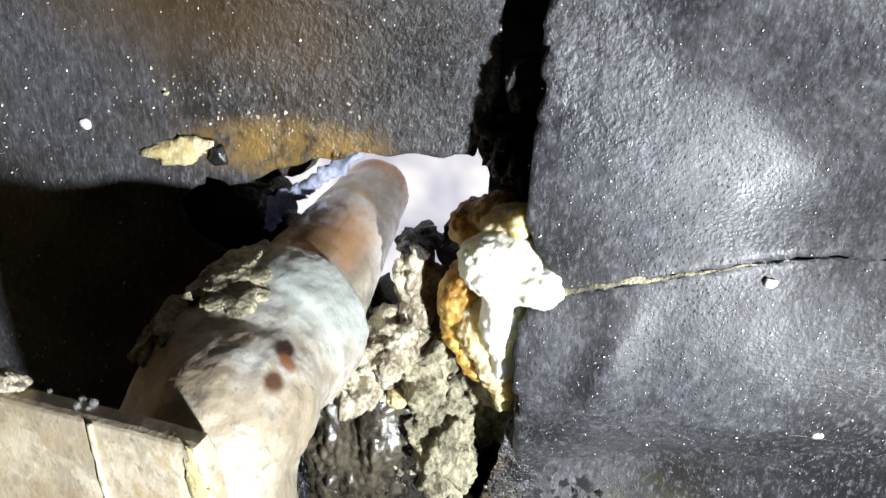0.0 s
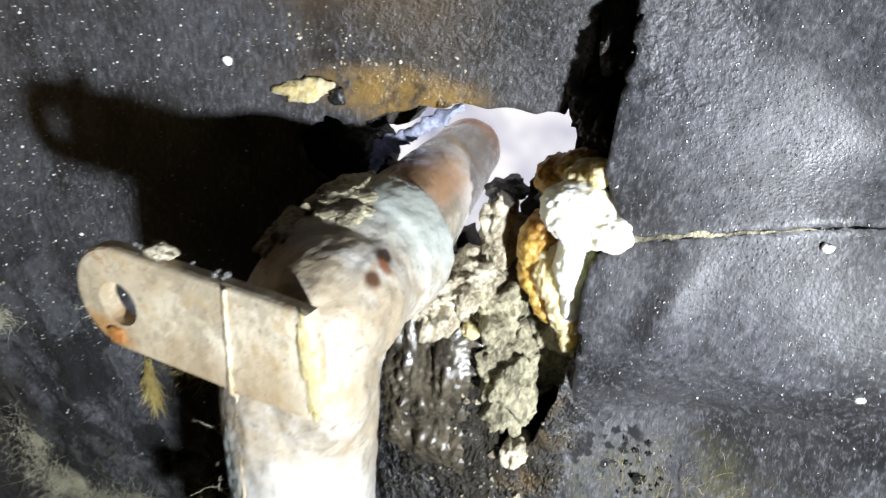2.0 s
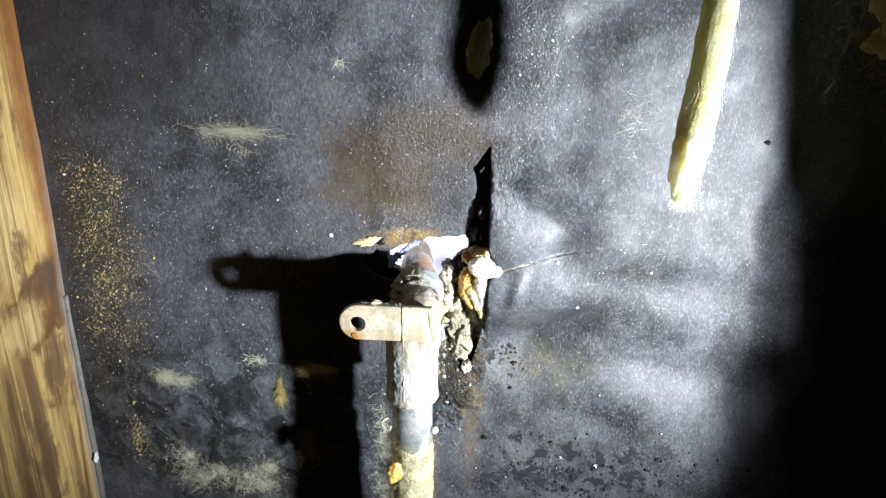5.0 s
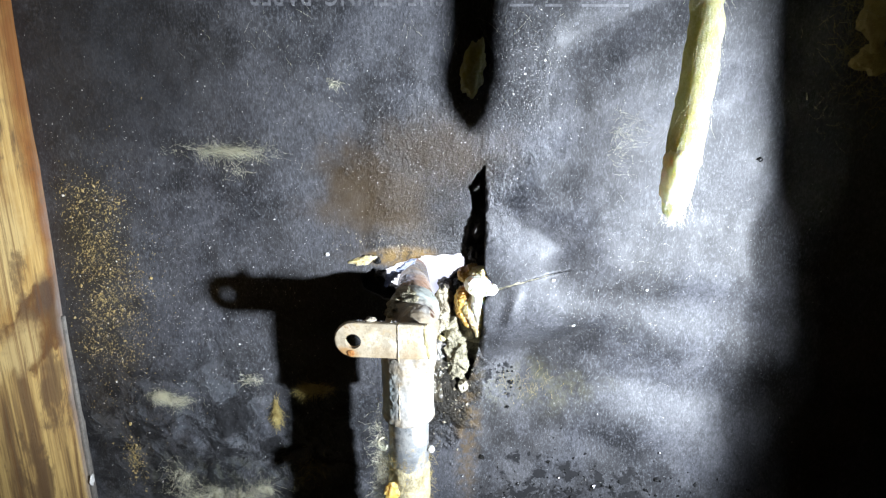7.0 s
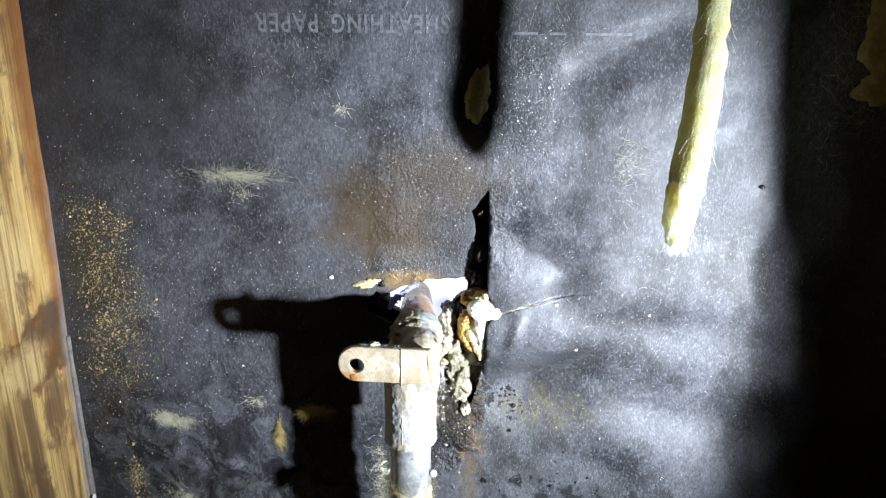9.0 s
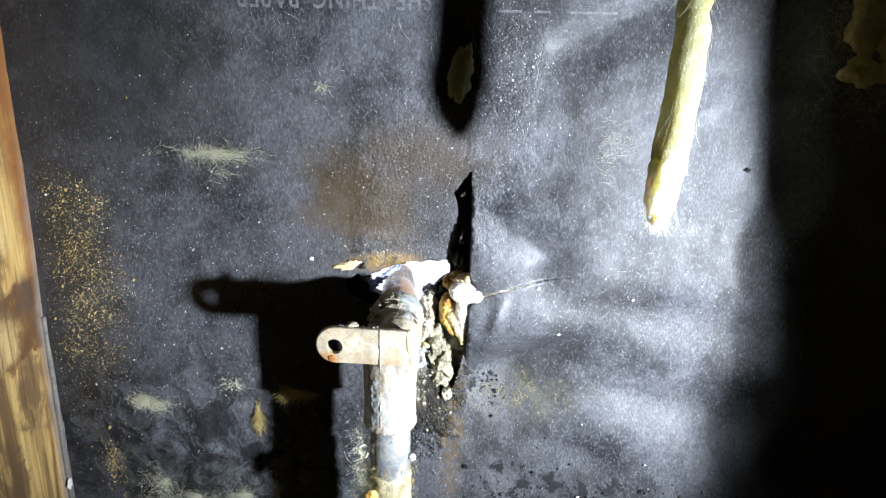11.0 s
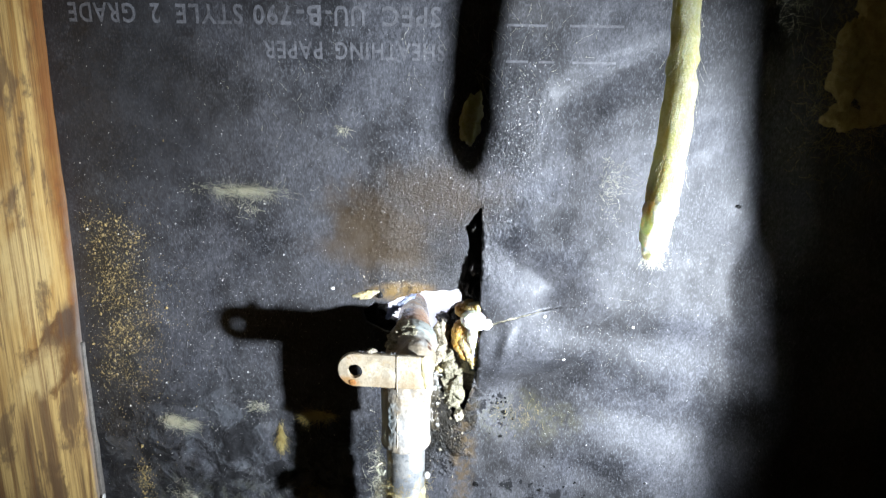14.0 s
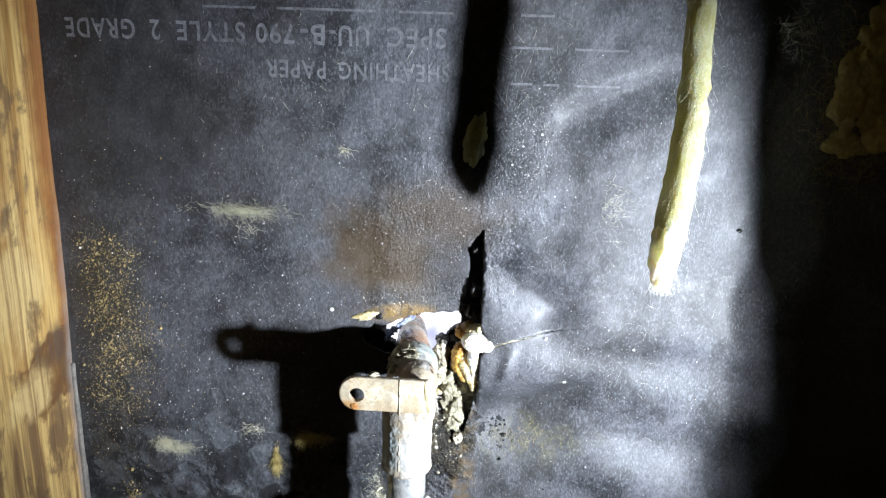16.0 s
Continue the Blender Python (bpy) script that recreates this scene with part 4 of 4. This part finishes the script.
tuft("fibre_tuft", 0.026, 1.116, 0.014, 0.007, 110, 0.005, OLD_LINT, "short ochre fibres on the damp paper", 13, (0.1, -0.1, 1), thin=0.000032)
tuft("fibre_tuft", 0.012, 1.300, 0.040, 0.030, 90, 0.010, LINT, "sparse pale fibres stuck to the paper", 14, (0, -0.1, 1), 0.2, thin=0.000032)
tuft("fibre_tuft", -0.09, 1.28, 0.06, 0.04, 60, 0.007, LINT, "sparse pale fibres stuck to the paper", 15, (0, -0.1, 1), 0.2, thin=0.000024)
tuft("fibre_tuft", 0.075, 1.17, 0.04, 0.05, 70, 0.006, LINT, "sparse pale fibres stuck to the paper", 16, (1, -0.1, 0.2), 0.4, thin=0.000020)


# grey-yellow flake in the strip's shadow
flake = lump((-0.0030, paper_y(-0.0030, 1.273) - 0.0010, 1.273), (0.0048, 0.0014, 0.0125), 0.45, 260, 60, 4, (0, 10, 0))
flake_ob = tagged(part("wool_flake", flake, GLASS_WOOL), "grey-yellow flake of glass wool stuck on the paper", "wool flake")


def wool_strip():
    """The strip of glass wool that hangs from the block above."""
    pts, rad = [], []
    n = 70
    for i in range(n + 1):
        f = i / n
        z = 1.505 + (1.2285 - 1.505) * f
        x = 0.0755 + 0.0009 * math.sin(f * 9) - 0.0030 * smooth(1.295, 1.245, z)
        pts.append((x, -0.070 + 0.001 * math.sin(f * 7), z))
        rad.append(0.0052 + 0.0005 * math.sin(f * 17) + 0.0007 * smooth(1.275, 1.25, z) - 0.0035 * smooth(1.247, 1.236, z))
    bm = tube(pts, rad, 20)
    for v in bm.verts:
        v.co.y = -0.070 + (v.co.y + 0.070) * 1.25
    roughen(bm, 0.0011, 230, 8)
    strip = tagged(part("wool_strip", bm, GLASS_WOOL), "yellow-white strip of glass wool hanging from the block", "insulation")

    def start(r):
        f = r.random() ** 0.7
        i = min(n, int(f * n))
        a = r.uniform(0, math.tau)
        return (pts[i][0] + rad[i] * 0.9 * math.cos(a), pts[i][1] + rad[i] * 1.4 * math.sin(a), pts[i][2])
    part_mesh("loose_fibre", fibre_mesh(1500, 21, start, lambda r: (r.gauss(0, 0.22), r.gauss(0, 0.2), -1.0), 0.008, 0.08, 0.000035), LINT, strip, "loose glass fibres")
    part("pale_end", lump((0.0724, -0.0707, 1.2435), (0.0060, 0.0074, 0.0150), 0.12, 260, 91, 5, (0, 4, 0)), WOOL_PALE, strip, "bleached white end")
    part_mesh("frayed_tip", fibre_mesh(320, 22, lambda r: (0.0722 + r.gauss(0, 0.0022), -0.070 + r.gauss(0, 0.0015), 1.230 + r.uniform(-0.003, 0.006)), lambda r: (r.gauss(0, 0.25), r.gauss(0, 0.25), -1.0), 0.0045, 0.25, 0.000032), LINT, strip, "frayed white tip")


wool_strip()

# clump of wool in the shade by the stud
clump = empty("wool_clump", (0.16, -0.005, 1.33), "dim clump of yellow-brown glass wool in the stud's shade", "insulation")
for k, (x, z, a, b) in enumerate(((0.168, 1.320, 0.016, 0.030), (0.158, 1.300, 0.010, 0.022), (0.172, 1.290, 0.014, 0.016), (0.160, 1.278, 0.012, 0.007))):
    part("wool_wad", lump((x, paper_y(x, z) - 0.002, z), (a * 0.75, 0.003, b * 0.8), 0.4, 120, 70 + k, 5), OLD_LINT, clump)
for seed, x, z, dx, dz, n, long in ((23, 0.160, 1.298, 0.010, 0.018, 2200, 0.007), (24, 0.1300, 1.327, 0.003, 0.006, 90, 0.007), (25, 0.141, 1.310, 0.002, 0.010, 14, 0.025), (26, 0.146, 1.283, 0.006, 0.004, 50, 0.009)):
    part_mesh("loose_fibre", fibre_mesh(n, seed, lambda r: (x + r.gauss(0, dx), -0.018 + r.gauss(0, 0.002), z + r.gauss(0, dz)), lambda r: (r.gauss(0.2, 0.6), r.gauss(0, 0.15), r.gauss(-0.3, 0.6)), long, 0.35, 0.000045), LINT if seed in (24, 25) else OLD_LINT, clump, "loose glass fibres")

# fibres and crumbs caught on the riser pipe
lint = empty("pipe_lint", (AX, AY, 1.08), "ochre fibre and grit caught round the riser pipe", "fibre lint")


def round_pipe(r):
    a = r.uniform(0, math.tau)
    z = 1.104 - abs(r.gauss(0, 0.045))
    return (AX + 0.0093 * math.cos(a), AY + 0.0093 * math.sin(a), z)


part_mesh("fibre_mat", fibre_mesh(1600, 31, round_pipe, lambda r: (r.gauss(-0.2, 0.8), r.gauss(-0.1, 0.5), r.gauss(0, 0.8)), 0.008, 0.7, 0.00005), OLD_LINT, lint)
part_mesh("fibre_fringe", fibre_mesh(900, 32, lambda r: (AX - 0.0100 - abs(r.gauss(0, 0.0025)), AY + r.gauss(0, 0.004), 1.085 + r.gauss(0, 0.022)), lambda r: (r.gauss(-0.3, 0.8), r.gauss(0, 0.5), r.gauss(0, 0.8)), 0.009, 0.7, 0.00006), LINT, lint)
part("flake", lump((AX - 0.0070, AY - 0.0090, 1.088), (0.0035, 0.0016, 0.0058), 0.4, 300, 77, 4, (0, 12, 20)), AMBER, lint, "tan peeling flake")
crust = tube([(AX, AY, 1.0455 + 0.055 * i / 40) for i in range(41)], [0.0095 + 0.0004 * fbm((i * 0.3, 2, 1), 3) - (0.0006 if i > 38 else 0) for i in range(41)], 48, False)
part("dried_film", roughen(crust, 0.0007, 260, 9), FILM, lint, "dried ochre film on the pipe")
tagged(part("water_drop", lump((AX + 0.0105, AY - 0.003, 1.1075), (0.0016, 0.0014, 0.0018), 0.15, 300, 80, 3), WHITE_GRIT), "small white drop of sealant on the pipe's side", "drop")


tagged(part("lint_crumb", lump((-0.0425, -0.0485, EZ + ER + 0.0010), (0.0022, 0.0012, 0.0012), 0.5, 500, 83, 4), PALE_MORTAR), "pale crumb of lint lying on the ear", "crumb")
loop = [(AX - 0.0115 + 0.0021 * math.cos(a), AY - 0.004 + 0.001 * math.sin(2 * a), 1.1100 + 0.0030 * math.sin(a)) for a in np.linspace(0.3, 6.2, 40).tolist()]
part("fibre_loop", tube(loop, [0.00032] * 40, 8), LINT, lint, "pale curled loop of fibre")


# ---------------------------------------------------------------- grit
def grit_mesh(places, seed):
    r = rng(seed)
    shape = [Vector(v) for v in ((1, 0, 0), (-1, 0, 0), (0, 1, 0), (0, -1, 0), (0, 0, 1), (0, 0, -1))]
    tri = ((0, 2, 4), (2, 1, 4), (1, 3, 4), (3, 0, 4), (2, 0, 5), (1, 2, 5), (3, 1, 5), (0, 3, 5))
    verts, faces = [], []
    for p, s in places:
        b = len(verts)
        m = Euler((r.uniform(0, 6), r.uniform(0, 6), r.uniform(0, 6))).to_matrix()
        k = (r.uniform(0.6, 1.4), r.uniform(0.5, 1.0), r.uniform(0.6, 1.4))
        verts += [tuple(Vector(p) + m @ Vector((v.x * k[0], v.y * k[1], v.z * k[2])) * s) for v in shape]
        faces += [(b + i, b + j, b + l) for i, j, l in tri]
    me = bpy.data.meshes.new("grit")
    me.from_pydata(verts, [], faces)
    return me


def scatter(n, seed, spot, size):
    r = rng(seed)
    out = []
    while len(out) < n:
        x, z = spot(r)
        if BAY_L + 0.003 < x < BAY_R and not inside(np.array([x]), np.array([z]), HOLE)[0]:
            out.append(((x, paper_y(x, z) - 0.0001, z), size * min(4.0, math.exp(r.gauss(-0.3, 0.55)))))
    return out


def grit(name, places, seed, material, label):
    return tagged(part_mesh(name, grit_mesh(places, seed), material, None, "", False), label, "grit", kind="stuff")


grit("white_specks", scatter(2600, 1, lambda r: (r.uniform(BAY_L, 0.16), r.uniform(1.02, 1.36)), 0.00009)
     + scatter(2600, 2, lambda r: (r.gauss(-0.15, 0.045), r.gauss(1.16, 0.05)), 0.00014)
     + scatter(1500, 3, lambda r: (r.gauss(0.04, 0.03), r.gauss(1.165, 0.022)), 0.00008)
     + scatter(2200, 4, lambda r: (r.gauss(-0.015, 0.03), r.gauss(1.240, 0.022)), 0.00010)
     + scatter(700, 11, lambda r: (r.gauss(0.022, 0.007), r.gauss(1.268, 0.014)), 0.00014), 1, WHITE_GRIT, "scattered white specks and droplets on the paper")
CLUSTERS = [(rng(70 + k).gauss(-0.190 + 0.012 * (k % 5) / 4, 0.006), 1.212 - 0.082 * k / 69 + rng(170 + k).gauss(0, 0.006)) for k in range(70)]


def in_cluster(r):
    x, z = CLUSTERS[int(r.random() ** 1.2 * 69.99)]
    return x + r.gauss(0, 0.0034), z + r.gauss(0, 0.0036)


grit("sawdust", scatter(3600, 5, in_cluster, 0.00025) + scatter(2400, 12, lambda r: (r.gauss(-0.184, 0.015), r.gauss(1.162, 0.034)), 0.00020)
     + scatter(260, 6, lambda r: (r.gauss(-0.182, 0.003), r.gauss(1.066, 0.008)), 0.00034), 2, GOLD_GRIT, "gold-brown sawdust stuck on the paper beside the stud")
grit("mortar_crumbs", scatter(130, 7, lambda r: (r.gauss(-0.045, 0.012), 1.187 + abs(r.gauss(0, 0.006))), 0.00022)
     + scatter(70, 8, lambda r: (r.gauss(-0.012, 0.006), r.gauss(1.118, 0.012)), 0.0004), 3, PALE_MORTAR, "pale mortar crumbs round the hole")
grit("tar_drops", scatter(260, 9, lambda r: (r.gauss(0.06, 0.03), r.gauss(1.058, 0.012)), 0.0007) + scatter(60, 10, lambda r: (r.gauss(0.018, 0.003), r.gauss(1.118, 0.006)), 0.0006), 4, BLACK_GRIT, "black tar drops on the paper")
r = rng(50)
for k in range(13):
    d = r.uniform(0.0002, 0.0005) * (1.7 if k == 3 else 1.0)
    part("bead", lump((EX - 0.001 + 0.027 * r.random(), r.uniform(E0 + 0.0008, E1), EZ + ER + d * 0.3), (d, d, d), 0.2, 900, 200 + k, 3), WATER, ear, "clear water drop")
for x, z, s in ((-0.0715, 1.1855, 0.0012), (0.036, 1.1765, 0.0009), (0.047, 1.153, 0.0007), (0.080, 1.172, 0.0007), (-0.198, 1.212, 0.0008)):
    tagged(part("paint_fleck", lump((x, paper_y(x, z) - 0.0002, z), (s, s * 0.5, s * 0.8), 0.4, 700, int(x * 999) + 90, 2), WHITE_GRIT), "white fleck stuck to the paper", "fleck", "white flecks")
tagged(part("black_fleck", lump((0.1235, paper_y(0.1235, 1.235) - 0.0003, 1.235), (0.0017, 0.0006, 0.0009), 0.5, 700, 95, 2), BLACK_GRIT), "small black fleck on the paper", "fleck")
tagged(part("paint_spot", lump((BAY_L + 0.0018, -0.0040, 1.054), (0.0006, 0.0022, 0.0034), 0.3, 500, 96, 3), WHITE_GRIT), "white paint spot on the stud's grey edge", "paint spot")
